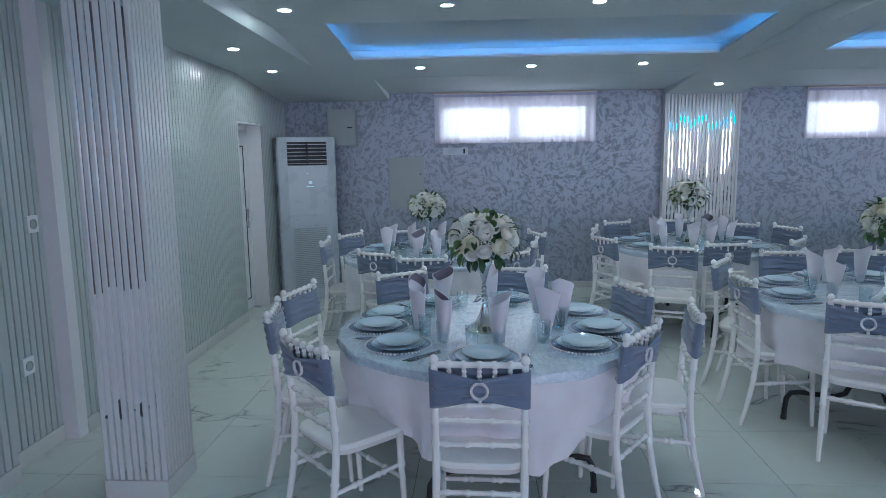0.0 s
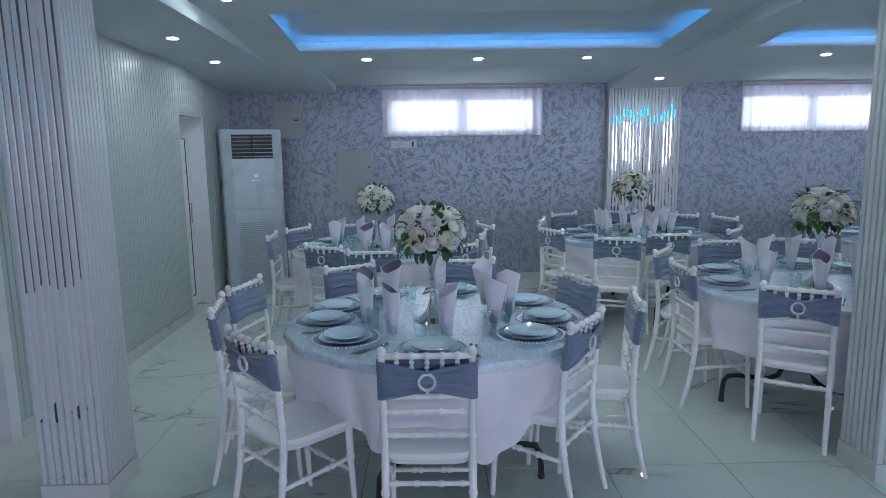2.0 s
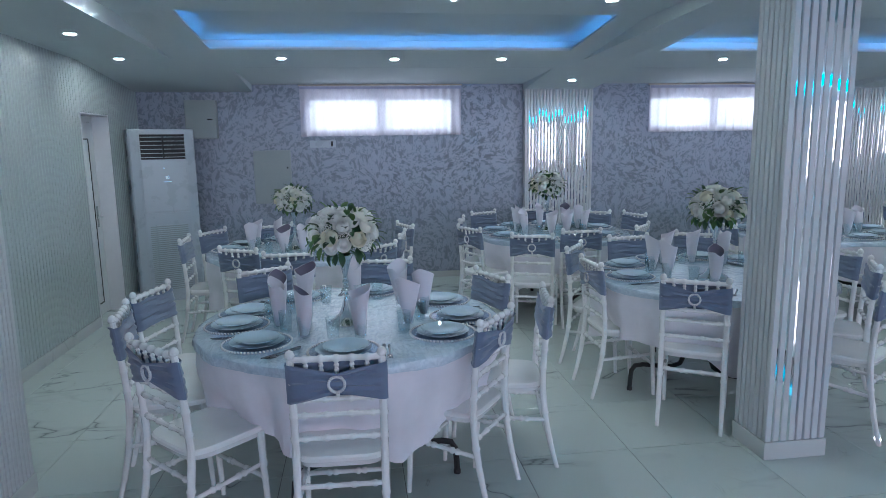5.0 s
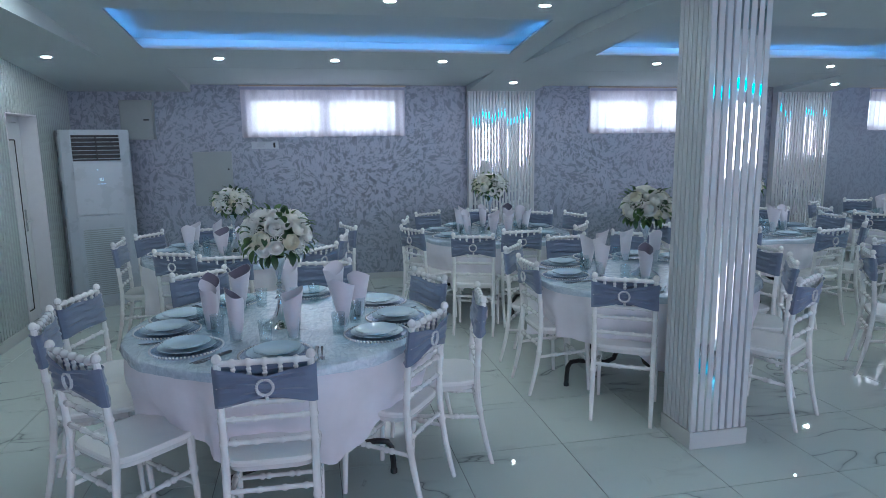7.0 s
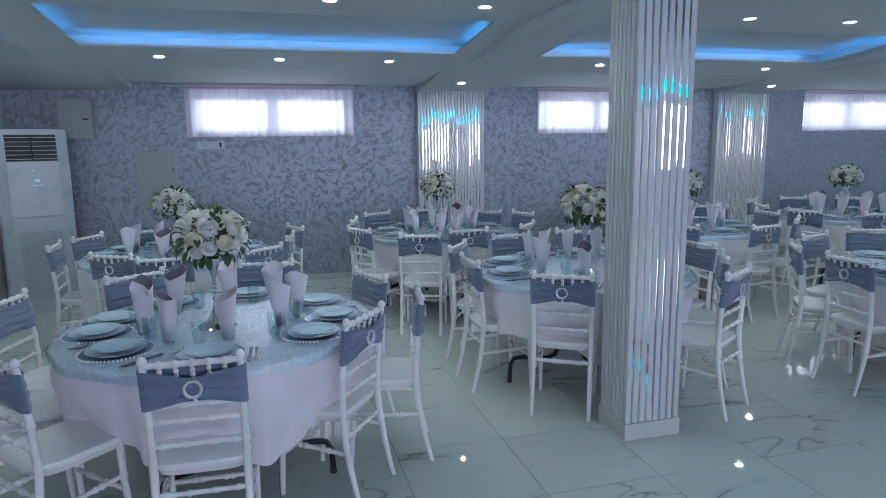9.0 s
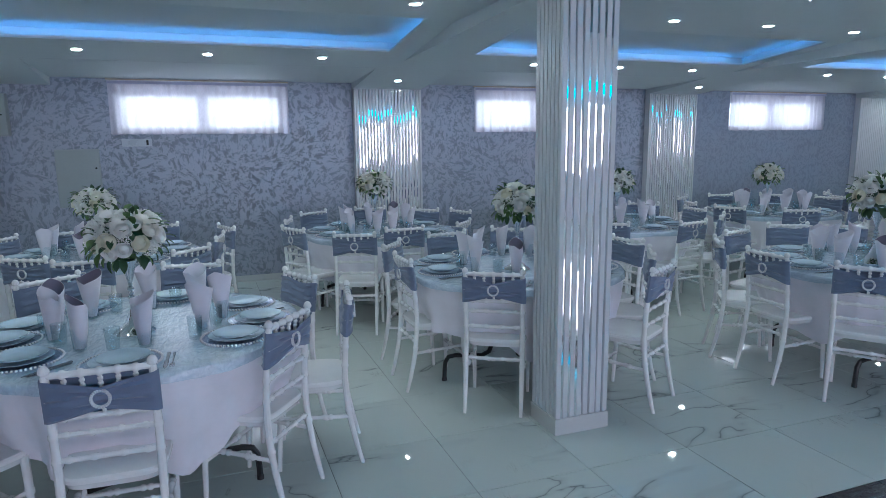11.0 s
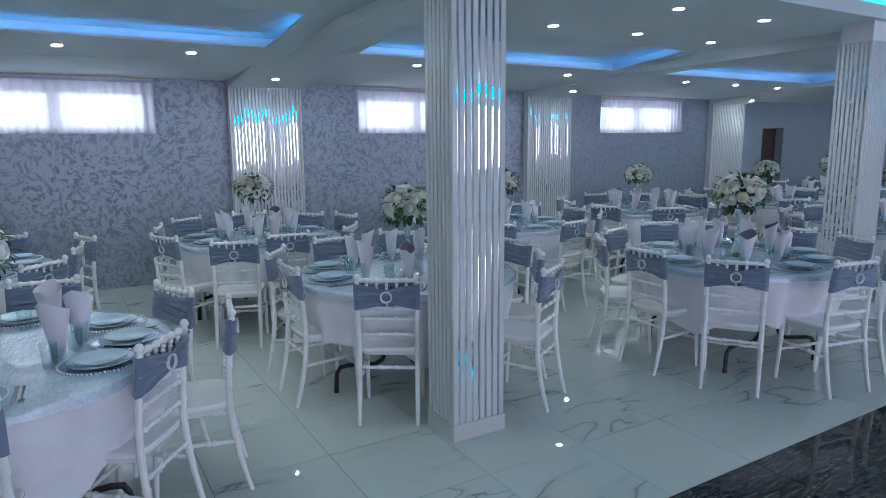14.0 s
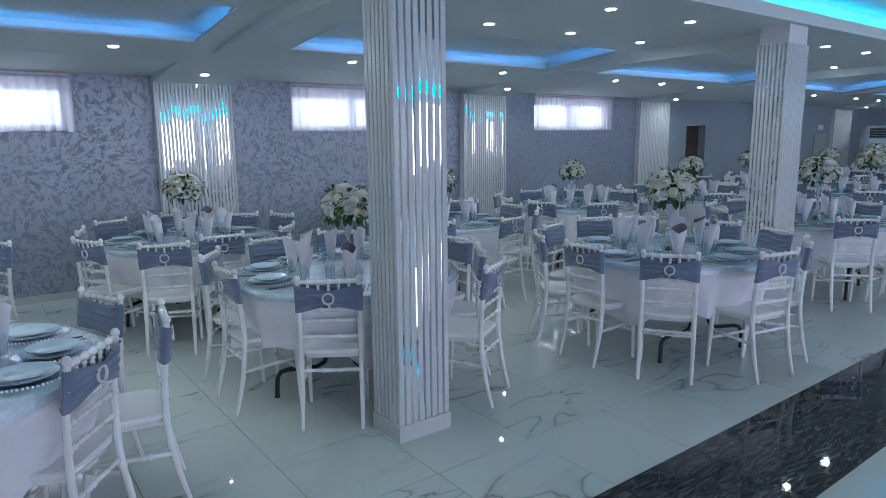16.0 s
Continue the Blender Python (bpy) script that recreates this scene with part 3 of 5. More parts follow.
# downlights
DOWN = [(-0.486, 6.42), (0.555, 6.44), (1.585, 6.43), (2.63, 7.42), (-1.9, 6.42), (-1.83, 5.25)]
DOWN += [(-1.2, 4.52), (-0.14, 4.5), (0.83, 4.51), (1.9, 4.5), (4.1, 4.5), (5.05, 4.46), (6.1, 4.48), (4.45, 3.52), (5.45, 3.5), (8.1, 3.56), (9.1, 3.54)]
DOWN += [(3.856, 6.41), (4.95, 6.42), (5.99, 6.43), (6.962, 7.4), (8.2, 6.44), (9.33, 6.45), (10.47, 6.5), (11.42, 7.58), (14.67, 6.54), (16.75, 6.54), (18.17, 6.6), (19.9, 7.48), (10.6, 4.5), (12.5, 4.5), (14.6, 4.5), (12.6, 6.5)]
DOWN += [(0.5, 3.5), (1.5, 3.5), (-0.6, 3.5), (11.5, 3.5), (13.5, 3.5)]
# unseen rows added to carry the lighting on over the south half
DOWN += [(x, y) for x in (-1.0, 2.0, 5.0, 8.0, 11.0, 14.0, 17.0) for y in (-3.7, -5.0)]
first = None
for x, y in DOWN:
    if x < -1.46:
        z = 2.4447 + 0.021 * (6.45 - y) if y < 6.45 else slope_z(y)
    else:
        z = min(FLAT_Z, slope_z(y))
    tilt = 0.0 if z >= FLAT_Z - 1e-6 else math.degrees(math.atan(-0.021 if x < -1.46 and y < 6.45 else -0.105))
    m = pose(x, y, z - 0.001, tilt, 0, 0)
    if first is None:
        first = thing("downlight", "round recessed downlight with lit white lens", "downlight", "recessed downlights")
        b = bmesh.new()
        lathe(b, [(0.0375, -0.0005), (0.0385, -0.003), (0.047, -0.003), (0.05, -0.001), (0.05, 0.0)], 24)
        part("trim_ring", b, M_PLASTIC, first, "white trim ring")
        b = bmesh.new()
        lathe(b, [(0.0, -0.001), (0.0375, -0.001), (0.0375, 0.0)], 24)
        part("lens", b, M_LAMP, first, "lit frosted lens")
        first.matrix_basis = m
    else:
        copy_thing(first, m)


# ---- slatted columns, pilasters and walls ----
def slat_mesh(w, d, h, material, bev=0.003):
    """A slat that stands on z = 0, its back on y = 0, its face at y = -d."""
    b = bmesh.new()
    prof = [(-w / 2, 0), (-w / 2, -d + bev), (-w / 2 + bev, -d), (w / 2 - bev, -d), (w / 2, -d + bev), (w / 2, 0)]
    lo, hi = [b.verts.new((x, y, 0)) for x, y in prof], [b.verts.new((x, y, h)) for x, y in prof]
    for k in range(5):
        b.faces.new((lo[k], lo[k + 1], hi[k + 1], hi[k]))
    b.faces.new(lo[::-1])
    b.faces.new(hi)
    return mesh_of("slat", b, material, False)


SLATS, STRIPS, TILTS = {}, {}, random.Random(21)


def slat(parent, w, d, h, m, name="slat", material=M_SLAT):
    key = (round(w, 3), d, round(h, 3), material)
    if key not in SLATS:
        SLATS[key] = slat_mesh(*key)
    o = new(name, SLATS[key])
    o.parent, o.matrix_basis = parent, m
    return o


def slat_face(parent, p0, p1, z0, z1, n, gap, d, backing, material=M_SLAT):
    """A face of n slats from p0 to p1 (plan points, outward normal to the right of p0 -> p1), backing between them."""
    p0, p1 = Vector((*p0, 0)), Vector((*p1, 0))
    L, ang = (p1 - p0).length, math.degrees(math.atan2(p1.y - p0.y, p1.x - p0.x))
    pitch = (L + gap) / n
    for i in range(n):
        c = p0 + (p1 - p0) * ((i + 0.5) * pitch - gap / 2) / L
        slat(parent, pitch - gap, d, z1 - z0, pose(c.x, c.y, z0, 0, 0, ang), "slat", material)
        if backing and i < n - 1:
            c = p0 + (p1 - p0) * ((i + 1) * pitch - gap / 2) / L
            out_ = Vector((math.sin(radians(ang)), -math.cos(radians(ang)), 0)) * (d - 0.0075)
            key = (round(gap, 3), round(z1 - z0, 3))
            if key not in STRIPS:
                b = bmesh.new()
                box(b, -gap / 2 - 0.001, gap / 2 + 0.001, -0.001, 0.001, -(z1 - z0) / 2, (z1 - z0) / 2)
                STRIPS[key] = mesh_of("mirror_strip", b, M_MIRROR, False)
            o = new("mirror_strip", STRIPS[key])
            o.parent, o.matrix_basis = parent, pose(c.x + out_.x, c.y + out_.y, (z0 + z1) / 2) @ pose(0, 0, 0, 0, 0, ang) @ pose(0, 0, 0, TILTS.uniform(-0.45, 0.45), 0, TILTS.uniform(-4.5, 4.5))


def column(x0, x1, y0, y1, front, side, top):
    """front and side: (slats, gap, mirrored) of the faces towards -y/+y and -x/+x."""
    c = thing("column", "square column clad in white slats with mirror strips", "column", "slatted columns", kind="structure")
    d = 0.014
    b = bmesh.new()
    box(b, x0 + d, x1 - d, y0 + d, y1 - d, 0, 2.7)
    part("core", b, M_GROOVE if top > 9 else M_PAINT, c, "", False)
    for i, (w, face) in enumerate(((front, 0), (side, 1), (front, 2), (side, 3))):
        pa, pb = [((x0, y0 + d), (x1, y0 + d)), ((x1 - d, y0), (x1 - d, y1)), ((x1, y1 - d), (x0, y1 - d)), ((x0 + d, y1), (x0 + d, y0))][face]
        n, gap, mirrored = w
        slat_face(c, pa, pb, 0.098, top, n, gap, d - 0.001, mirrored)
    b = bmesh.new()
    box(b, x0 - 0.006, x1 + 0.006, y0 - 0.006, y1 + 0.006, 0, 0.096, 0.003)
    part("plinth", b, M_SKIRT, c, "marble plinth", False)
    return c


column(-1.77, -1.463, 3.048, 3.345, (9, 0.010, True), (9, 0.009, False), 2.58)
column(2.213, 2.552, 3.05, 3.331, (8, 0.011, True), (7, 0.008, False), 2.58)
column(6.24, 6.602, 3.05, 3.332, (9, 0.008, False), (8, 0.014, True), 2.432)
column(10.3, 10.65, 3.05, 3.332, (9, 0.008, False), (8, 0.014, True), 2.45)
column(14.35, 14.7, 3.05, 3.332, (9, 0.008, False), (8, 0.014, True), 2.45)

for i, (a, b_) in enumerate(PILS):
    p = thing("pilaster", "wall pilaster of white slats over mirror strips" if i < 2 else "wall pilaster of plain white slats", "pilaster", "wall pilasters", kind="structure")
    d = 0.016
    b = bmesh.new()
    box(b, a + 0.002, b_ - 0.002, PIL_Y + d, WALL_Y - 0.001, 0, 2.31)
    part("core", b, M_PAINT, p, "", False)
    if i < 2:
        slat_face(p, (a + 0.03, PIL_Y + d), (b_ - 0.03, PIL_Y + d), 0.1, 2.285, 20, 0.013, d - 0.001, True)
    else:
        slat_face(p, (a + 0.03, PIL_Y + d), (b_ - 0.03, PIL_Y + d), 0.1, 2.285, 20, 0.008, d - 0.001, False)
    for x in (a + 0.013, b_ - 0.013):
        slat(p, 0.026, d + 0.006, 2.285, pose(x, PIL_Y + d, 0, 0, 0, 0), "edge_trim")
    b = bmesh.new()
    box(b, a + 0.027, b_ - 0.027, PIL_Y - 0.004, PIL_Y + d, 0, 0.098, 0.003)
    part("plinth", b, M_SKIRT, p, "marble plinth", False)

# slatted panelling along the west side, with a shallow niche and a deep doorway
DOOR1 = (6.43, 7.10, 1.985)
pan = thing("wall_panelling", "white fluted slat panelling along the wall", "panelling", kind="structure")


def panel_run(x, y0, y1, z0, z1, n, gap=0.006):
    b = bmesh.new()
    box(b, x - 0.24, x - 0.014, y0, y1, 0 if z0 < 0.2 else z0, z1)
    part("backing", b, M_GROOVE, pan, "", False)
    slat_face(pan, (x - 0.0145, y0), (x - 0.0145, y1), z0, z1, n, gap, 0.0145, False, M_SLATSHADED)
    if z0 < 0.2:
        b = bmesh.new()
        box(b, x - 0.014, x + 0.006, y0, y1, 0, z0 - 0.002, 0.002)
        part("plinth", b, M_SKIRT, pan, "marble plinth", False)


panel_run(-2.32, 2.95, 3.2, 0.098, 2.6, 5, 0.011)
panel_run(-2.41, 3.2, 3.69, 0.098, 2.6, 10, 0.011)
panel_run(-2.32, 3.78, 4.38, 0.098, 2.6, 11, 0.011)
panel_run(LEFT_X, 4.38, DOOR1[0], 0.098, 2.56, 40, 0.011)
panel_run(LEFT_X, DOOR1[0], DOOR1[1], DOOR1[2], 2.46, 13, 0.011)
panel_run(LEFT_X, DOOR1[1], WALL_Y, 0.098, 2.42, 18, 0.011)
b = bmesh.new()
box(b, -2.56, -2.318, 3.69, 3.78, 0, 2.6, 0.003)
part("plain_post", b, M_PAINT, pan, "plain white post between slats", False)
# added unseen boards, pale below and dark above, for the column mirrors to reflect
b = bmesh.new()
box(b, -2.56, -2.32, BACK_Y, 2.95, 0, 0.8)
part("unseen_low_board", b, M_PAINT, pan, "", False)
b = bmesh.new()
box(b, -2.56, -2.324, BACK_Y, 2.95, 0.8, 2.6)
part("unseen_dark_board", b, M_MIRRORDARK, pan, "added dark board that only the mirror strips reflect", False)

# white plastic door in its recess
d1 = thing("door_1", "closed white plastic glazed door in a deep recess", "door", kind="structure")
b = bmesh.new()
box(b, -2.470, -2.430, DOOR1[0] + 0.015, DOOR1[0] + 0.07, 0, DOOR1[2] - 0.016)
box(b, -2.470, -2.430, DOOR1[1] - 0.07, DOOR1[1] - 0.015, 0, DOOR1[2] - 0.016)
box(b, -2.470, -2.430, DOOR1[0] + 0.07, DOOR1[1] - 0.07, DOOR1[2] - 0.07, DOOR1[2] - 0.016)
part("door_frame", b, M_PLASTIC, d1, "", False)
b = bmesh.new()
box(b, -2.465, -2.420, DOOR1[0] + 0.075, DOOR1[1] - 0.075, 0.01, DOOR1[2] - 0.075, 0.004)
leaf = part("door_leaf", b, M_PLASTIC, d1, "", False)
b = bmesh.new()
for q in ((0.164, 0.176, 0.12, 1.75), (0.48, 0.492, 0.12, 1.75)):
    box(b, -2.421, -2.415, DOOR1[0] + q[0], DOOR1[0] + q[1], q[2], q[3])
for z in (0.12, 1.744):
    box(b, -2.421, -2.415, DOOR1[0] + 0.176, DOOR1[0] + 0.48, z, z + 0.012)
part("seal", b, M_BLACK, leaf, "black rubber seal", False)
b = bmesh.new()
tube(b, [(-2.420, DOOR1[1] - 0.13, 0.98), (-2.370, DOOR1[1] - 0.13, 0.98), (-2.365, DOOR1[1] - 0.15, 0.98), (-2.365, DOOR1[1] - 0.24, 0.98)], 0.009, 8)
part("handle", b, M_PLASTIC, leaf, "white lever handle")
b = bmesh.new()
box(b, -2.420, -2.412, DOOR1[1] - 0.145, DOOR1[1] - 0.115, 0.88, 1.09, 0.003)
part("lock_plate", b, M_BOX, leaf, "grey lock plate", False)
for y0, y1 in ((DOOR1[0] + 0.001, DOOR1[0] + 0.014), (DOOR1[1] - 0.014, DOOR1[1] - 0.001)):
    b = bmesh.new()
    box(b, -2.60, LEFT_X + 0.004, y0, y1, 0, DOOR1[2])
    part("reveal", b, M_PAINT, d1, "", False)
b = bmesh.new()
box(b, -2.60, LEFT_X + 0.004, DOOR1[0] + 0.001, DOOR1[1] - 0.001, DOOR1[2] - 0.014, DOOR1[2] - 0.001)
part("reveal", b, M_PAINT, d1, "", False)

# dark door far down the window wall
d2 = thing("door_2", "dark brown wooden door in a recessed opening", "door", kind="structure")
b = bmesh.new()
box(b, DOOR2[0] + 0.002, DOOR2[1] - 0.002, WALL_Y + 0.16, WALL_Y + 0.2, 0, DOOR2[2] - 0.01)
leaf = part("door_leaf", b, M_BROWN, d2, "", False)
for z0, z1 in ((0.15, 0.8), (0.95, 1.7)):
    b = bmesh.new()
    box(b, DOOR2[0] + 0.12, DOOR2[0] + 0.54, WALL_Y + 0.15, WALL_Y + 0.16, z0, z1, 0.008)
    part("door_panel", b, M_BROWN, leaf, "", False)
b = bmesh.new()
tube(b, [(DOOR2[0] + 0.07, WALL_Y + 0.16, 0.98), (DOOR2[0] + 0.07, WALL_Y + 0.11, 0.98), (DOOR2[0] + 0.17, WALL_Y + 0.11, 0.98)], 0.009, 8)
part("handle", b, M_CHROME, leaf, "metal lever handle")

# ---- banquet chairs ----
EYE = {1: (0.064, 0.204), 13: (0.454, 0.158)}


def turned(p, q, n, r, nodes, swell=1.35):
    """Points and radii of a turned bar from p to q with swellings at the given fractions."""
    p, q = Vector(p), Vector(q)
    pts, rad = [], []
    fr = {0.0: 1.0, 1.0: 1.0}
    for c in nodes:
        for o, s in ((-0.035, 1.0), (-0.015, swell), (0.015, swell), (0.035, 1.0)):
            fr[min(1, max(0, c + o))] = s
    for f in sorted(fr):
        pts.append(p + (q - p) * f)
        rad.append(r * fr[f])
    return pts, rad


def make_chair():
    ch = thing("banquet_chair", "white resin chiavari chair with dusty blue sash and ring buckle", "chair", "banquet chairs")
    back = [(0.0, -0.275), (0.12, -0.243), (0.25, -0.216), (0.36, -0.203), (0.46, -0.197), (0.6, -0.203), (0.75, -0.217), (0.872, -0.233)]

    def by(z):
        for (za, ya), (zb, yb) in zip(back, back[1:]):
            if za <= z <= zb:
                return ya + (yb - ya) * (z - za) / (zb - za)
        return back[-1][1]

    zs = [0.0, 0.1, 0.2, 0.288, 0.296, 0.304, 0.312, 0.4, 0.47, 0.525, 0.533, 0.541, 0.549, 0.622, 0.63, 0.638, 0.646, 0.72, 0.845, 0.862, 0.872, 0.878, 0.884, 0.892, 0.902, 0.907]
    rs = [0.0115, 0.0135, 0.0155, 0.0165, 0.02, 0.02, 0.0165, 0.0165, 0.0165, 0.0155, 0.019, 0.019, 0.0155, 0.0155, 0.019, 0.019, 0.0155, 0.015, 0.0145, 0.0145, 0.012, 0.0185, 0.0195, 0.0185, 0.013, 0.004]
    b = bmesh.new()
    tube(b, [(0, by(z), z) for z in zs], rs, 9)
    leg = part("rear_leg", b, M_CHAIR, ch)
    leg.matrix_basis = pose(-0.172, 0, 0)
    again("rear_leg", leg, ch, pose(0.172, 0, 0))
    b = bmesh.new()
    tube(b, [(0, 0.02, 0.0), (0, 0.01, 0.2), (0, 0.004, 0.262), (0, 0.004, 0.27), (0, 0.004, 0.29), (0, 0.004, 0.298), (0, 0, 0.438)], [0.0115, 0.0145, 0.0155, 0.02, 0.02, 0.0165, 0.018], 9)
    leg = part("front_leg", b, M_CHAIR, ch)
    leg.matrix_basis = pose(-0.178, 0.128, 0)
    again("front_leg", leg, ch, pose(0.178, 0.128, 0))
    # seat: a rounded trapezium with a dished top and a short apron
    b = bmesh.new()
    out = []
    for k in range(40):
        a = 2 * math.pi * k / 40
        c, s = math.cos(a), math.sin(a)
        x = math.copysign(abs(c) ** 0.32, c) * (0.19 + 0.016 * s)
        y = -0.022 + math.copysign(abs(s) ** 0.4, s) * 0.183
        out.append((x, y))
    rings = []
    for f, z in ((0.0, 0.452), (0.5, 0.4535), (0.86, 0.4585), (0.965, 0.458), (1.0, 0.45), (1.0, 0.436), (0.965, 0.428), (0.93, 0.41), (0.9, 0.41), (0.9, 0.43)):
        rings.append([b.verts.new((x * f, y * f, z)) for x, y in out] if f else [b.verts.new((0, 0, z))])
    for r, s in zip(rings, rings[1:]):
        for k in range(40):
            j = (k + 1) % 40
            b.faces.new((r[0], s[k], s[j]) if len(r) == 1 else (r[k], s[k], s[j], r[j]))
    b.faces.new(rings[-1])
    part("seat", b, M_CHAIR, ch, "moulded white seat")
    for nm, z, r in (("top_rail", 0.868, 0.0125), ("lower_rail", 0.7, 0.0115), ("back_bar", 0.634, 0.0105), ("back_bar", 0.537, 0.0105), ("rear_stretcher", 0.338, 0.0105)):
        b = bmesh.new()
        tube(b, *turned((-0.172, by(z), z), (0.172, by(z), z), 8, r, (0.12, 0.36, 0.64, 0.88) if z < 0.8 else (0.16, 0.33, 0.5, 0.67, 0.84), 1.4), 8)
        part(nm, b, M_CHAIR, ch)
    sp = None
    for x in (-0.115, -0.058, 0.0, 0.058, 0.115):
        if sp is None:
            b = bmesh.new()
            tube(b, *turned((0, by(0.7), 0.7), (0, by(0.868), 0.868), 8, 0.0075, (0.72, 0.84), 1.4), 7)
            sp = part("spindle", b, M_CHAIR, ch)
            sp.matrix_basis = pose(x, 0, 0)
        else:
            again("spindle", sp, ch, pose(x, 0, 0))
    b = bmesh.new()
    tube(b, *turned((0, by(0.26), 0.262), (0, 0.132, 0.278), 8, 0.0105, (0.28, 0.36, 0.64, 0.72), 1.5), 8)
    st = part("side_stretcher", b, M_CHAIR, ch)
    st.matrix_basis = pose(-0.175, 0, 0)
    again("side_stretcher", st, ch, pose(0.175, 0, 0))
    b = bmesh.new()
    tube(b, *turned((-0.178, 0.132, 0.215), (0.178, 0.132, 0.215), 8, 0.0105, (0.28, 0.36, 0.64, 0.72), 1.5), 8)
    part("front_stretcher", b, M_CHAIR, ch)
    # sash: a gathered band round both posts, drawn together by the ring on the outer side
    b = bmesh.new()
    U, V, W = 26, 12, 0.192
    loop = [(-W + 2 * W * i / U, -1) for i in range(U + 1)] + [(W - 2 * W * i / U, 1) for i in range(U + 1)]
    cols = []
    for i, (x, side) in enumerate(loop):
        f = max(0.0, 1 - abs(x) / W)
        pinch = f ** 1.3 if side < 0 else 0.12 * f
        top = 0.852 - 0.035 * pinch + (0.006 * math.sin(x * 21) if side > 0 else 0)
        low = 0.694 + 0.038 * pinch + 0.005 * math.sin(x * 13 + 1)
        col = []
        for k in range(V + 1):
            v = k / V
            z = top + (low - top) * v
            fold = 0.0045 * math.sin(v * 24 + x * (9 if side < 0 else 5)) + 0.0035 * math.sin(v * 39 - x * 23) * (1.4 - f)
            edge = math.sqrt(max(0.0, 1 - (abs(x) / W) ** 8))
            col.append(b.verts.new((x, by(z) + side * (0.0225 * edge + 0.004) + side * fold * edge - (0.012 * f * f if side < 0 else 0), z)))
        cols.append(col)
    for i in range(len(cols)):
        p, q = cols[i], cols[(i + 1) % len(cols)]
        for k in range(V):
            b.faces.new((p[k], q[k], q[k + 1], p[k + 1]))
    part("sash", b, M_SASH, ch, "dusty blue gathered chiffon sash")
    b = bmesh.new()
    n = 24
    for i in range(n):
        a = 2 * math.pi * i / n
        ball(b, (0.0315 * math.cos(a), -0.003, 0.0315 * math.sin(a)), 0.005, 6, 4)
    pts = [(0.0305 * math.cos(2 * math.pi * i / 24), 0.001, 0.0305 * math.sin(2 * math.pi * i / 24)) for i in range(25)]
    tube(b, pts, 0.0062, 6)
    ring = part("ring_buckle", b, M_PEARL, ch, "round beaded crystal buckle")
    ring.matrix_basis = pose(0, by(0.775) - 0.041, 0.775)
    return ch


# Each table: centre, where its flowers stand, and its chairs as plan places of the chair back.
TABLES = [
    dict(c=(0.1, 3.5), v=(0.08, 3.42), k=1.0, chairs=[(1, 0.05, 2.4), (1, -0.65, 2.64), (1, -0.95, 3.21), (1, -0.94, 3.67), (1, -0.42, 4.13), (1, 0.33, 4.28), (1, 0.89, 3.71), (1, 1.06, 3.17), (1, 0.72, 2.8)], extra=[]),
    dict(c=(-0.38, 5.95), v=(-0.4, 5.93), k=0.92, chairs=[(1, -0.71, 4.92), (1, -0.34, 4.67), (1, -1.26, 5.6), (1, -1.13, 6.07), (1, -0.62, 6.34), (1, 0.58, 6.1), (1, 0.52, 5.51)], extra=[68, -49]),
    dict(c=(2.52, 4.2), v=(2.48, 4.07), k=1.0, chairs=[(13, 1.93, 3.3), (13, 1.6, 3.93), (13, 1.7, 4.54), (13, 2.25, 4.89), (13, 2.85, 4.94), (13, 2.9, 3.05), (13, 3.19, 3.52)], extra=[33, 1]),
    dict(c=(2.1, 6.45), v=(2.11, 6.6), k=0.98, chairs=[(13, 1.54, 5.13), (13, 1.14, 5.7), (13, 1.19, 6.39), (13, 2.04, 5.3), (13, 2.64, 5.47), (13, 2.99, 6.39), (13, 2.7, 6.7)], extra=[80, 121]),
    dict(c=(4.93, 3.28), v=(4.92, 3.25), k=1.05, chairs=[(13, 3.97, 2.57), (13, 3.82, 3.18), (13, 5.08, 4.14), (13, 5.44, 3.92)], extra=[143, 106, -100, -62, -25, 8]),
    dict(c=(4.6, 5.9), v=(4.6, 5.88), k=0.95, chairs=[], extra=[-170, -128, -84, -46, -5, 36, 75, 117, 152]),
    dict(c=(7.0, 6.1), v=(7.0, 6.15), k=0.95, chairs=[], extra=[-160, -120, -78, -40, 2, 40, 81, 122, 163]),
    dict(c=(7.75, 3.4), v=(7.75, 3.35), k=1.1, chairs=[], extra=[-175, -135, -92, -50, -8, 30, 70, 108, 146]),
    dict(c=(9.2, 5.8), v=(9.2, 5.78), k=0.98, chairs=[], extra=[-165, -125, -85, -42, 0, 38, 78, 120, 158]),
    dict(c=(11.6, 6.15), v=(11.6, 6.15), k=1.0, chairs=[], extra=[-170, -128, -88, -46, -5, 36, 75, 117, 155]),
    dict(c=(11.3, 4.15), v=(11.3, 4.15), k=1.1, chairs=[], extra=[-160, -118, -80, -40, 2, 40, 81, 122, 163]),
    dict(c=(14.6, 6.1), v=(14.6, 6.1), k=1.0, chairs=[], extra=[-165, -125, -85, -42, 0, 38, 78, 120, 158]),
    dict(c=(16.9, 6.1), v=(16.9, 6.1), k=1.1, chairs=[], extra=[-170, -128, -88, -46, -5, 36, 75, 117, 155]),
    dict(c=(14.9, 4.1), v=(14.9, 4.1), k=1.0, chairs=[], extra=[-160, -118, -80, -40, 2, 40, 81, 122, 163]),
]
TOP_Z, RAD = 0.752, 0.765
rnd = random.Random(5)
proto = None
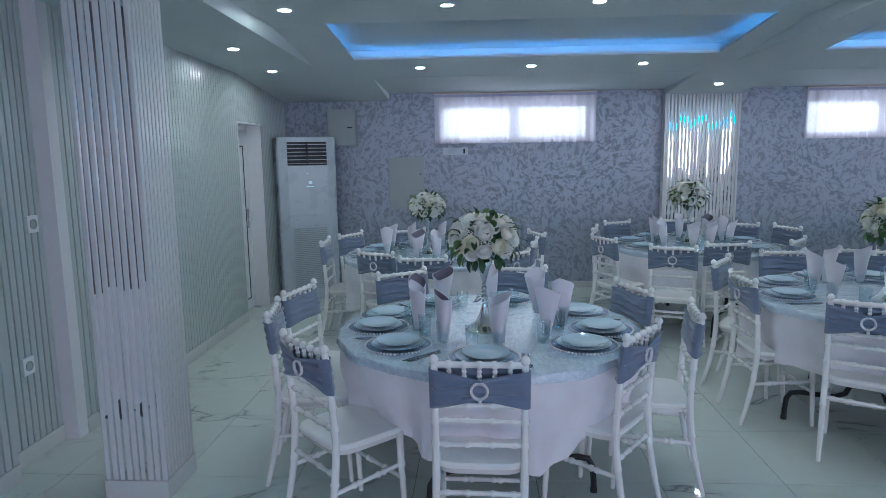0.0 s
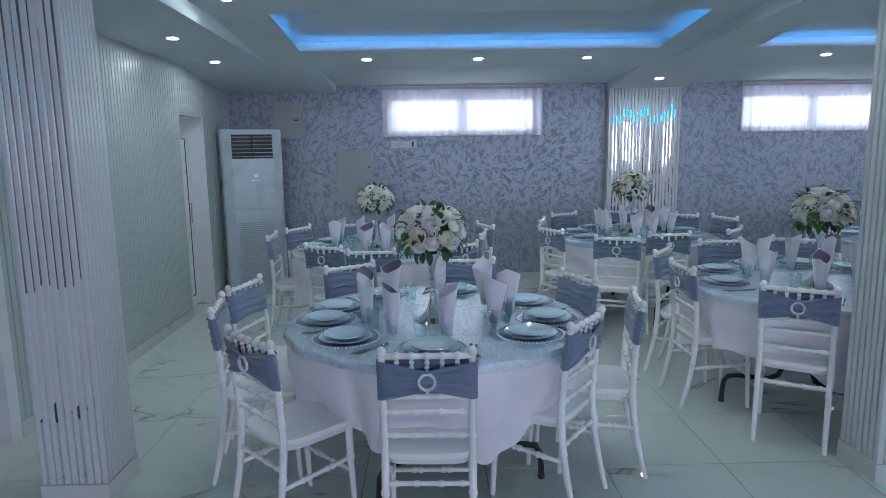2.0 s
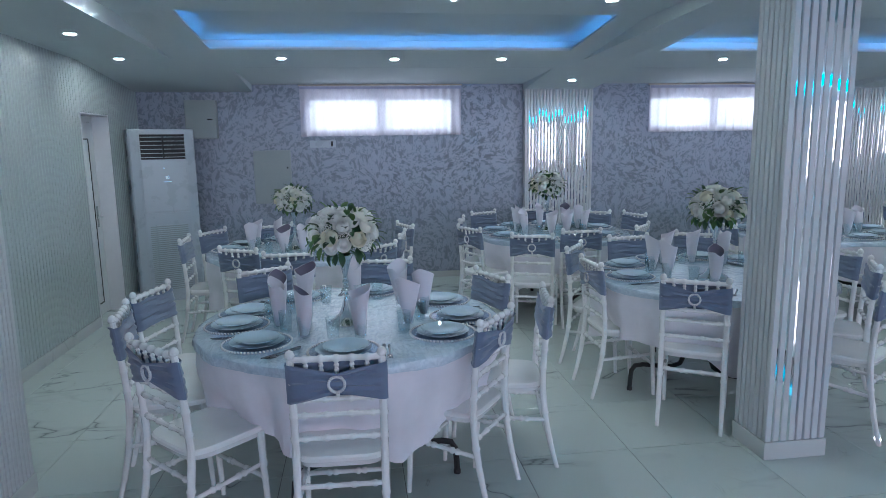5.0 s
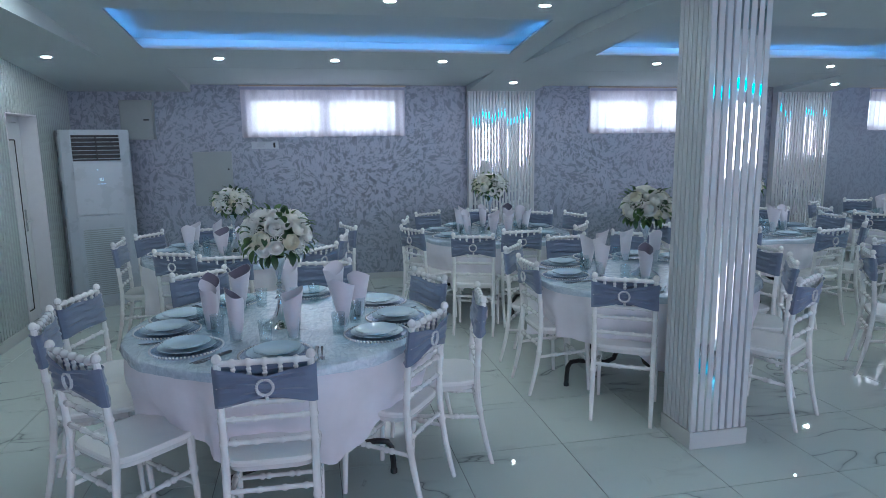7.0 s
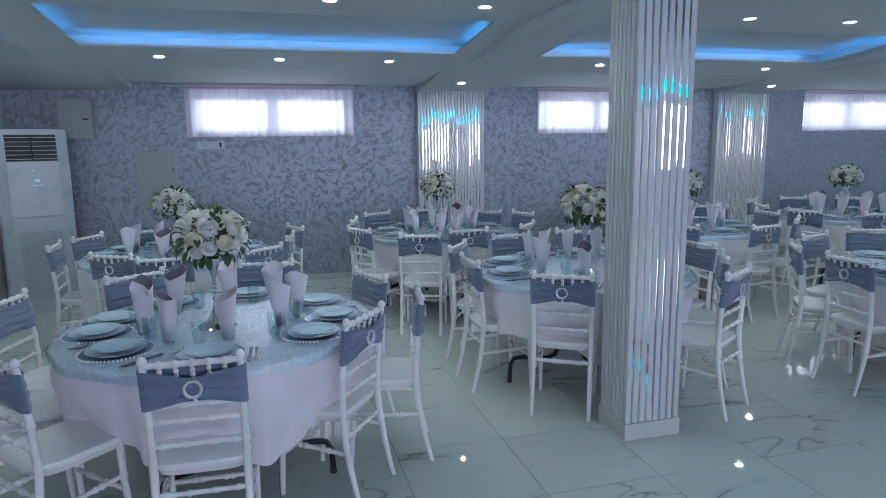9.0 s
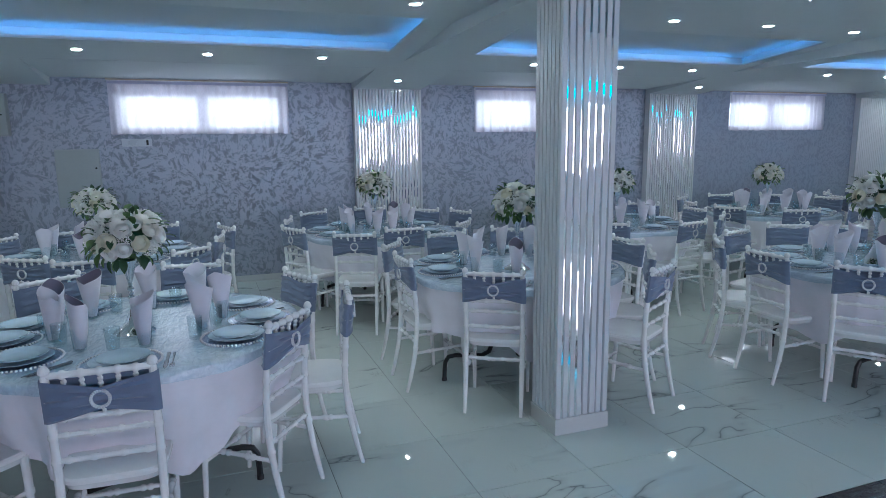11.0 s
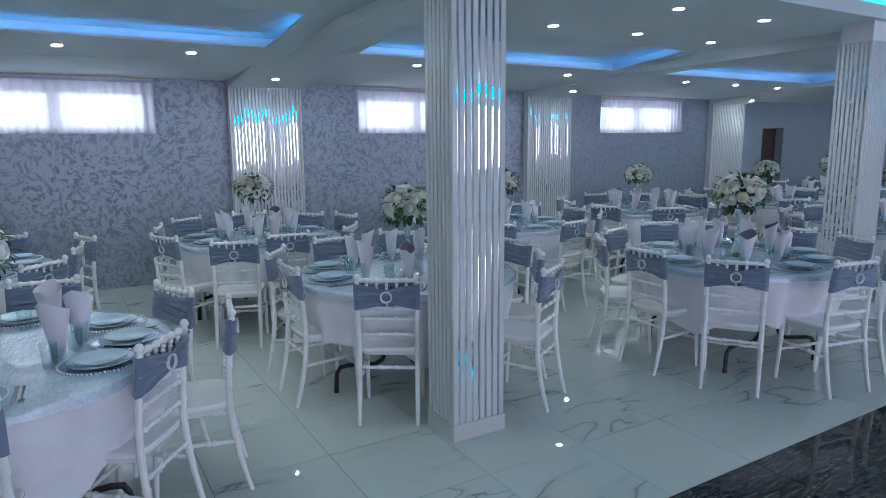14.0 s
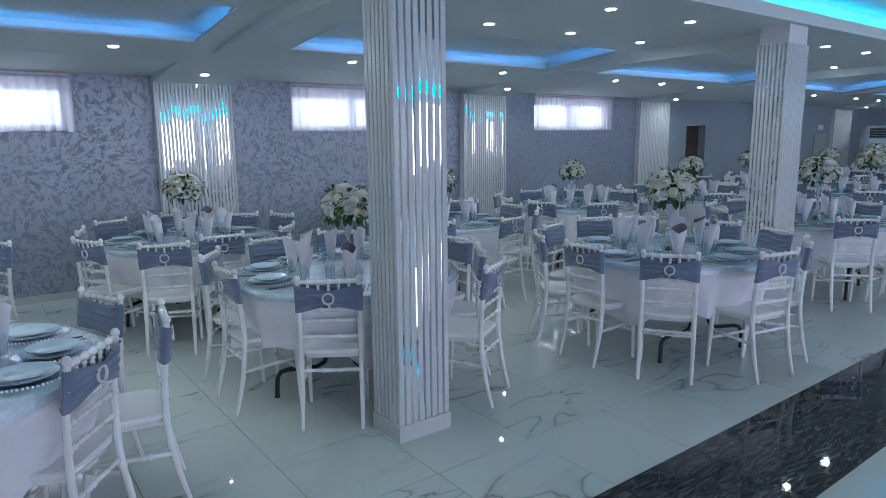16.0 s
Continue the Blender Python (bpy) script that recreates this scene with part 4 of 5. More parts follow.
for T in TABLES:
    cx, cy = T["c"]
    spots = []
    for when, x, y in T["chairs"]:
        ex, ey = EYE[when]
        spots.append((ex + (x - ex) * 1.055, ey + (y - ey) * 1.055))
    for a in T["extra"]:
        r = 1.03 + rnd.uniform(-0.03, 0.04)
        spots.append((cx + r * math.cos(radians(a)), cy + r * math.sin(radians(a))))
    T["angles"] = []
    for x, y in spots:
        dx, dy = cx - x, cy - y
        L = math.hypot(dx, dy)
        turn = math.degrees(math.atan2(dy, dx)) - 90 + rnd.uniform(-4, 4)
        T["angles"].append((math.atan2(-dy, -dx), L - 0.233))
        m = pose(x + dx / L * 0.233, y + dy / L * 0.233, 0, 0, 0, turn)
        if proto is None:
            proto = make_chair()
            proto.matrix_basis = m
        else:
            copy_thing(proto, m)


# ---- tables ----
def make_table():
    t = thing("round_table", "round folding banquet table on black steel legs", "table", "banquet tables")
    b = bmesh.new()
    lathe(b, [(0, 0.718), (0.75, 0.718), (0.757, 0.724), (0.757, 0.738), (0.75, 0.743), (0, 0.743)], 48)
    part("tabletop", b, M_PAINT, t)
    leg = None
    for i, (sx, sy) in enumerate(((1, 1), (-1, 1), (-1, -1), (1, -1))):
        b = bmesh.new()
        pts = [(sx * 0.36, sy * 0.06, 0.716), (sx * 0.385, sy * 0.065, 0.45), (sx * 0.4, sy * 0.075, 0.29), (sx * 0.408, sy * 0.1, 0.225), (sx * 0.413, sy * 0.15, 0.196), (sx * 0.42, sy * 0.23, 0.19), (sx * 0.428, sy * 0.33, 0.186),
               (sx * 0.434, sy * 0.38, 0.172), (sx * 0.438, sy * 0.402, 0.135), (sx * 0.44, sy * 0.408, 0.07), (sx * 0.44, sy * 0.41, 0.012)]
        tube(b, pts, 0.0155, 8)
        lg = part("leg", b, M_BLACK, t, "bent black steel tube leg")
        b = bmesh.new()
        lathe(b, [(0, 0), (0.018, 0), (0.018, 0.02), (0.015, 0.024), (0, 0.024)], 10, sx * 0.44, sy * 0.41)
        part("rubber_foot", b, M_BLACK, lg, "black rubber foot")
    b = bmesh.new()
    for s in (1, -1):
        tube(b, [(s * 0.38, -0.065, 0.5), (s * 0.38, 0.065, 0.5)], 0.01, 6)
    tube(b, [(-0.36, 0, 0.7), (0.36, 0, 0.7)], 0.012, 6)
    part("cross_brace", b, M_BLACK, t)
    return t


def make_cloth(T, seed):
    r_ = random.Random(seed)
    ph = [r_.uniform(0, 6.28) for _ in range(4)]
    b = bmesh.new()
    n, rows = 160, 12
    rings = []
    for k in range(rows + 1):
        s = k / rows
        ring = []
        for i in range(n):
            a = 2 * math.pi * i / n
            push, near = 0.0, 0.0
            for ca, dist in T["angles"]:
                d = (a - ca + math.pi) % (2 * math.pi) - math.pi
                g = math.exp(-(d / 0.27) ** 4)
                near = max(near, g)
                push = max(push, g * min(0.05, max(0.0, RAD - (dist - 0.17))))
            hem = 0.385 + 0.065 * math.cos(4 * a + ph[0]) - 0.045 * (1 - near) + 0.012 * math.sin(11 * a + ph[1])
            z = 0.749 + (hem - 0.749) * s
            deep = min(1.0, max(0.0, (0.6 - z) / 0.16))
            fold = (0.036 * math.sin(13 * a + ph[2] + 1.3 * math.sin(3 * a)) + 0.014 * math.sin(29 * a + ph[3])) * s ** 0.8 * (1 - 0.5 * near)
            r = 0.764 + 0.012 * math.sin(math.pi * min(1, s * 2)) + fold - (push + 0.012) * deep * deep * (3 - 2 * deep) * (1.0 if push > 0 else 0.4)
            ring.append(b.verts.new((r * math.cos(a), r * math.sin(a), z)))
        rings.append(ring)
    for p, q in zip(rings, rings[1:]):
        for k in range(n):
            b.faces.new((p[k], q[k], q[(k + 1) % n], p[(k + 1) % n]))
    top = [b.verts.new((v.co.x * 0.97, v.co.y * 0.97, 0.7465)) for v in rings[0]]
    for k in range(n):
        b.faces.new((top[k], rings[0][k], rings[0][(k + 1) % n], top[(k + 1) % n]))
    b.faces.new(top)
    ob = new("tablecloth", mesh_of("tablecloth", b, M_CLOTH))
    ob.matrix_basis = pose(*T["c"], 0)
    return tagged(ob, "white tablecloth hanging in folds over a round table", "tablecloth", "white tablecloths")


def make_cover():
    b = bmesh.new()
    n = 120
    prof = [(0.3, 0.7525), (0.55, 0.7525), (0.7, 0.7525), (0.762, 0.7522), (0.775, 0.7495), (0.7805, 0.742), (0.783, 0.728), (0.785, 0.712)]
    rings = [[b.verts.new((0, 0, 0.7525))]]
    for i, (r, z) in enumerate(prof):
        ring = []
        for k in range(n):
            a = 2 * math.pi * k / n
            w = (0.004 * math.sin(17 * a) + 0.003 * math.sin(41 * a + 1)) * (1 if i > 4 else 0)
            dz = (0.006 * math.sin(9 * a + 2)) if i == 7 else 0
            ring.append(b.verts.new(((r + w) * math.cos(a), (r + w) * math.sin(a), z + dz)))
        rings.append(ring)
    for p, q in zip(rings, rings[1:]):
        for k in range(n):
            j = (k + 1) % n
            b.faces.new((p[0], q[k], q[j]) if len(p) == 1 else (p[k], q[k], q[j], p[j]))
    ob = new("table_cover", mesh_of("table_cover", b, M_COVER))
    return tagged(ob, "shiny pale blue crinkled cover over a tablecloth", "table cover", "table covers")


# ---- place settings ----
def one(name, b, material, label, category, group):
    ob = new(name, mesh_of(name, b, material))
    return tagged(ob, label, category, group)


def make_charger():
    t = thing("charger_plate", "clear blue glass charger with beaded rim", "charger plate", "charger plates")
    b = bmesh.new()
    lathe(b, [(0, 0.002), (0.1, 0.002), (0.118, 0.006), (0.156, 0.011), (0.158, 0.0135), (0.154, 0.0145), (0.116, 0.009), (0.1, 0.005), (0, 0.005)], 40)
    part("disc", b, M_GLASSBLUE, t, "clear blue glass disc")
    b = bmesh.new()
    for i in range(60):
        a = 2 * math.pi * i / 60
        ball(b, (0.157 * math.cos(a), 0.157 * math.sin(a), 0.0135), 0.0062, 6, 4)
    part("beaded_rim", b, M_PEARL, t, "rim of small silvery beads")
    return t


def make_plate(name, r, label):
    b = bmesh.new()
    lathe(b, [(0, 0.001), (r * 0.6, 0.001), (r * 0.66, 0.004), (r * 0.985, 0.0165), (r, 0.019), (r * 0.985, 0.0198), (r * 0.7, 0.0095), (r * 0.64, 0.0072), (0, 0.0065)], 40)
    return one(name, b, M_PLATE, label, "plate", name + "s")


def make_tumbler():
    b = bmesh.new()
    lathe(b, [(0, 0.001), (0.026, 0.001), (0.0275, 0.004), (0.0335, 0.104), (0.034, 0.1065), (0.0328, 0.107), (0.0322, 0.104), (0.0262, 0.012), (0, 0.011)], 22)
    return one("water_glass", b, M_GLASS, "clear glass tumbler standing on the table", "glass", "water glasses")


def make_napkin(seed, lining):
    r_ = random.Random(seed)
    t = thing("folded_napkin", "lilac white napkin with purple lining folded upright in a glass" if lining is M_NAPIN else "lilac white napkin folded upright in a glass", "napkin", "folded napkins")
    U, V = 22, 7
    turns = 2 * math.pi * 1.12
    lean = r_.uniform(-0.018, 0.018)

    def surf(off):
        b = bmesh.new()
        g = []
        for i in range(U + 1):
            u = i / U
            a = -turns / 2 + turns * u
            top = 0.178 + 0.085 * max(0.0, 1 - abs(u - 0.42) * 2.2) + 0.03 * max(0.0, 1 - abs(u - 0.82) * 6)
            col = []
            for k in range(V + 1):
                v = k / V
                z = 0.012 + (top - 0.012) * v
                r = 0.017 + 0.039 * v ** 0.85 + 0.003 * u + off
                sq = 0.72 + 0.28 * (1 - v)
                col.append(b.verts.new((r * math.cos(a) * sq + lean * v + 0.012 * v * v, r * math.sin(a) * (1.12 - 0.12 * (1 - v)), z - (0.001 if off < 0 else 0))))
            g.append(col)
        for p, q in zip(g, g[1:]):
            for k in range(V):
                b.faces.new((p[k], q[k], q[k + 1], p[k + 1]))
        return b

    part("outer_fold", surf(0.0), M_NAPKIN, t, "lilac white outside", True, False)
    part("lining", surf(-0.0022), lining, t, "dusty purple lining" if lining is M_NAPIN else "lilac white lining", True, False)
    return t


def make_knife():
    b = bmesh.new()
    prof = [(-0.1, 0.006), (-0.095, 0.0085), (-0.02, 0.0065), (0.0, 0.005), (0.01, 0.0085), (0.08, 0.009), (0.105, 0.004), (0.11, 0.001)]
    lo, hi = [], []
    for y, w in prof:
        th = 0.0035 if y < 0 else 0.0014
        lo.append([b.verts.new((-w, y, 0.001)), b.verts.new((w, y, 0.001))])
        hi.append([b.verts.new((-w * 0.8, y, 0.001 + th)), b.verts.new((w * 0.8, y, 0.001 + th))])
    for k in range(len(prof) - 1):
        b.faces.new((hi[k][0], hi[k][1], hi[k + 1][1], hi[k + 1][0]))
        b.faces.new((lo[k][0], lo[k + 1][0], lo[k + 1][1], lo[k][1]))
        b.faces.new((lo[k][0], hi[k][0], hi[k + 1][0], lo[k + 1][0]))
        b.faces.new((lo[k][1], lo[k + 1][1], hi[k + 1][1], hi[k][1]))
    return one("table_knife", b, M_STEEL, "polished steel table knife beside a plate", "knife", "cutlery")


def make_fork():
    b = bmesh.new()
    tube(b, [(0, -0.095, 0.004), (0, -0.05, 0.0035), (0, 0.02, 0.003), (0, 0.04, 0.003)], [0.006, 0.0045, 0.0025, 0.004], 6)
    box(b, -0.011, 0.011, 0.038, 0.058, 0.0015, 0.0042, 0.0012)
    for x in (-0.009, -0.003, 0.003, 0.009):
        tube(b, [(x, 0.056, 0.003), (x, 0.08, 0.004), (x, 0.098, 0.007)], [0.0018, 0.0017, 0.001], 5)
    return one("table_fork", b, M_STEEL, "polished steel table fork beside a plate", "fork", "cutlery")


# ---- flowers ----
def rose_mesh(name, seed, material, open_=1.0):
    """A full rose: rows of cupped petals round a closed bud, the outer ones shorter and rolled back at the lip."""
    r_ = random.Random(seed)
    b = bmesh.new()
    # petals in the row, radius, how near the lip comes to the crown (radians from the top), roll of the lip
    rows = [(3, 0.019, 0.15, 0.02), (4, 0.027, 0.34, 0.08), (5, 0.034, 0.55, 0.14), (5, 0.041, 0.82, 0.2), (6, 0.047, 1.12, 0.28)]
    for cnt, rad, lip, roll in rows:
        off, rad, lip = r_.uniform(0, 6), rad * (0.9 + 0.1 * open_), lip * open_
        for i in range(cnt):
            a0, wid = off + 2 * math.pi * i / cnt + r_.uniform(-0.1, 0.1), 2 * math.pi / cnt * 0.64
            tip = lip + r_.uniform(-0.06, 0.06)
            g = []
            for ui in range(6):
                u = ui / 5 * 2 - 1
                col = []
                for vi in range(5):
                    v = vi / 4
                    th = 2.5 + (tip + 0.3 * u * u - 2.5) * v
                    rr = rad * (1 + roll * v ** 4 + 0.05 * (u + 1) * 0.5) * (1 + r_.uniform(-0.012, 0.012))
                    a = a0 + u * wid
                    col.append(b.verts.new((rr * math.sin(th) * math.cos(a), rr * math.sin(th) * math.sin(a), 0.024 + rr * math.cos(th) * 0.85)))
                g.append(col)
            for p, q in zip(g, g[1:]):
                for k in range(4):
                    b.faces.new((p[k], q[k], q[k + 1], p[k + 1]))
    ball(b, (0, 0, 0.026), 0.016, 8, 5, 1.05)
    return mesh_of(name, b, material, True, False)


def floret_mesh(name, seed, material):
    r_ = random.Random(seed)
    b = bmesh.new()
    for i in range(26):
        t = (i + 0.5) / 26
        ph, th = math.acos(1 - 1.25 * t), i * 2.39996
        nrm = Vector((math.sin(ph) * math.cos(th), math.sin(ph) * math.sin(th), math.cos(ph)))
        c = nrm * 0.04 + Vector((0, 0, 0.004))
        ax = nrm.orthogonal().normalized()
        ay = nrm.cross(ax)
        o = r_.uniform(0, 6)
        for k in range(4):
            a = o + k * math.pi / 2
            d1, d2, d0 = (ax * math.cos(a + s) + ay * math.sin(a + s) for s in (-0.5, 0.5, 0.0))
            vs = [b.verts.new(c), b.verts.new(c + d1 * 0.009 + nrm * 0.003), b.verts.new(c + d0 * 0.016 + nrm * 0.001), b.verts.new(c + d2 * 0.009 + nrm * 0.003)]
            b.faces.new(vs)
    return mesh_of(name, b, material, False, False)


def leaf_mesh(seed, material):
    b = bmesh.new()
    g = []
    for i in range(6):
        v = i / 5
        w = 0.019 * math.sin(math.pi * min(1, v * 0.93 + 0.05)) ** 0.8
        y, z = 0.075 * v, 0.012 * math.sin(2.4 * v) - 0.02 * v * v
        g.append([b.verts.new((-w, y, z + 0.005)), b.verts.new((0, y, z)), b.verts.new((w, y, z + 0.005))])
    for p, q in zip(g, g[1:]):
        b.faces.new((p[0], p[1], q[1], q[0]))
        b.faces.new((p[1], p[2], q[2], q[1]))
    return mesh_of("leaf", b, material, True, False)


ROSES = [rose_mesh("rose", 1, M_PETAL[0], 1.0), rose_mesh("rose", 2, M_PETAL[1], 1.12), rose_mesh("rose", 3, M_PETAL[2], 0.85), rose_mesh("rose", 4, M_PETAL[1], 0.95)]
FLORETS = floret_mesh("hydrangea_bloom", 6, M_PETAL[1])
LEAVES = [leaf_mesh(1, M_LEAF[0]), leaf_mesh(2, M_LEAF[1])]


def vase_meshes():
    b = bmesh.new()
    lathe(b, [(0, 0.0), (0.094, 0.0), (0.096, 0.004), (0.09, 0.01), (0.062, 0.026), (0.038, 0.052), (0.022, 0.088), (0.013, 0.12), (0.01, 0.135), (0, 0.135)], 28)
    base = mesh_of("foot", b, M_CHROME)
    b = bmesh.new()
    z = 0.135
    prof = [(0, z)]
    for r, h in ((0.015, 0.022), (0.019, 0.028), (0.014, 0.02), (0.017, 0.024), (0.012, 0.018)):
        prof += [(0.006, z), (r * 0.8, z + h * 0.2), (r, z + h * 0.5), (r * 0.8, z + h * 0.8), (0.006, z + h)]
        z += h
    prof += [(0, z)]
    lathe(b, prof, 10)
    stem = mesh_of("crystal_stem", b, M_CHROME, False)
    b = bmesh.new()
    lathe(b, [(0, 0.246), (0.01, 0.247), (0.016, 0.27), (0.026, 0.31), (0.041, 0.35), (0.046, 0.356), (0.043, 0.356), (0.036, 0.346), (0.02, 0.305), (0, 0.285)], 20)
    cup = mesh_of("trumpet_cup", b, M_CHROME)
    return base, stem, cup


VASE = vase_meshes()


def make_flowers(seed, k):
    r_ = random.Random(seed)
    t = thing("flower_centrepiece", "white and cream rose bouquet on a silver trumpet vase", "flowers", "flower centrepieces")
    for nm, me, lb in zip(("foot", "crystal_stem", "trumpet_cup"), VASE, ("flared silver foot", "faceted crystal stem", "silver trumpet cup")):
        o = new(nm, me)
        o.parent = t
        tagged(o, lb)
    C, n = Vector((0, 0, 0.472)), 42
    for i in range(n):
        f = (i + 0.5) / n
        cz = 1 - 1.62 * f
        th = i * 2.39996 + r_.uniform(-0.15, 0.15)
        s = math.sqrt(max(0, 1 - cz * cz))
        d = Vector((s * math.cos(th), s * math.sin(th), cz))
        rad = r_.uniform(0.86, 1.04)
        p = C + Vector((d.x * 0.14 * rad, d.y * 0.14 * rad, d.z * 0.1 * rad)) * k
        q = (d + Vector((0, 0, 0.25))).to_track_quat("Z", "Y").to_matrix().to_4x4()
        me = r_.choice([ROSES[0], ROSES[1], ROSES[3], ROSES[2], ROSES[1], FLORETS, FLORETS]) if i else ROSES[0]
        o = new(me.name.split(".")[0], me)
        sc = (r_.uniform(0.55, 0.88) if me is not FLORETS else r_.uniform(0.75, 0.95)) * k
        o.parent, o.matrix_basis = t, Matrix.Translation(p) @ q @ Matrix.Rotation(r_.uniform(0, 6), 4, "Z") @ Matrix.Scale(sc, 4)
    # dark ball put in so that the gaps between blooms look shaded
    b = bmesh.new()
    ball(b, (0, 0, 0.465), 0.115 * k, 14, 8, 0.72)
    part("gap_core", b, M_LEAF[0], t, "dark leaf-green ball for the shade between blooms")
    for i in range(96):
        cz, th = r_.uniform(-0.9, 0.95), r_.uniform(0, 6.28)
        s = math.sqrt(1 - cz * cz)
        d = Vector((s * math.cos(th), s * math.sin(th), cz))
        p = C + Vector((d.x * 0.15, d.y * 0.15, d.z * 0.112)) * k
        q = (d + Vector((r_.uniform(-0.6, 0.6), r_.uniform(-0.6, 0.6), r_.uniform(-0.7, 0.3)))).to_track_quat("Y", "Z").to_matrix().to_4x4()
        o = new("leaf", r_.choice(LEAVES))
        o.parent, o.matrix_basis = t, Matrix.Translation(p) @ q @ Matrix.Scale(r_.uniform(0.65, 1.0) * k, 4)
    return t


CHARGER, DINNER, SALAD = make_charger(), make_plate("dinner_plate", 0.126, "pale blue dinner plate on a charger"), make_plate("salad_plate", 0.105, "pale blue salad plate on a dinner plate")
GLASS_, KNIFE, FORK = make_tumbler(), make_knife(), make_fork()
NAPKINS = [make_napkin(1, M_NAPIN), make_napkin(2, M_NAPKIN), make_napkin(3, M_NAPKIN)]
TABLE, COVER = make_table(), make_cover()
used = set()


def put(ob, m):
    """The first time the thing itself goes to m, afterwards a copy."""
    if ob in used:
        return copy_thing(ob, m)
    used.add(ob)
    ob.matrix_basis = m
    return ob


rnd = random.Random(11)
flowers = []
for ti, T in enumerate(TABLES):
    cx, cy = T["c"]
    put(TABLE, pose(cx, cy, 0, 0, 0, {0: -75, 2: -126, 4: -103}.get(ti, 24 + 37 * ti)))
    make_cloth(T, 40 + ti)
    put(COVER, pose(cx, cy, 0, 0, 0, 53 * ti))
    Z = 0.7535
    for ca, dist in T["angles"]:
        turn = math.degrees(ca) + 90
        u, w = Vector((math.cos(ca), math.sin(ca))), Vector((-math.sin(ca), math.cos(ca)))

        def at(r, s):
            return cx + u.x * r + w.x * s, cy + u.y * r + w.y * s

        x, y = at(0.575 + rnd.uniform(-0.012, 0.012), rnd.uniform(-0.015, 0.015))
        put(CHARGER, pose(x, y, Z, 0, 0, turn))
        put(DINNER, pose(x, y, Z + 0.0065, 0, 0, turn))
        x2, y2 = x + rnd.uniform(-0.012, 0.012), y + rnd.uniform(-0.012, 0.012)
        put(SALAD, pose(x2, y2, Z + 0.0195, 0, 0, turn))
        s = rnd.choice((-1, 1))
        gx, gy = at(0.36 + rnd.uniform(-0.03, 0.03), 0.06 + rnd.uniform(-0.01, 0.02))
        put(GLASS_, pose(gx, gy, Z))
        put(rnd.choice(NAPKINS), pose(gx, gy, Z, 0, 0, rnd.uniform(-180, 180)))
        gx, gy = at(0.385 + rnd.uniform(-0.03, 0.03), -0.055 + rnd.uniform(-0.02, 0.01))
        put(GLASS_, pose(gx, gy, Z))
        for ob, o in ((KNIFE, 0.178), (FORK, 0.203)):
            kx, ky = at(0.585 + rnd.uniform(-0.012, 0.012), o)
            put(ob, pose(kx, ky, Z, 0, 0, turn + rnd.uniform(-5, 5) + 180))
    x, y = T["v"]
    if len(flowers) < 4:
        f = make_flowers(70 + ti, 1.0)
        flowers.append(f)
    else:
        f = copy_thing(flowers[ti % 4], Matrix())
    f.matrix_basis = pose(x, y, Z, 0, 0, 71 * ti) @ Matrix.Scale(T["k"], 4)


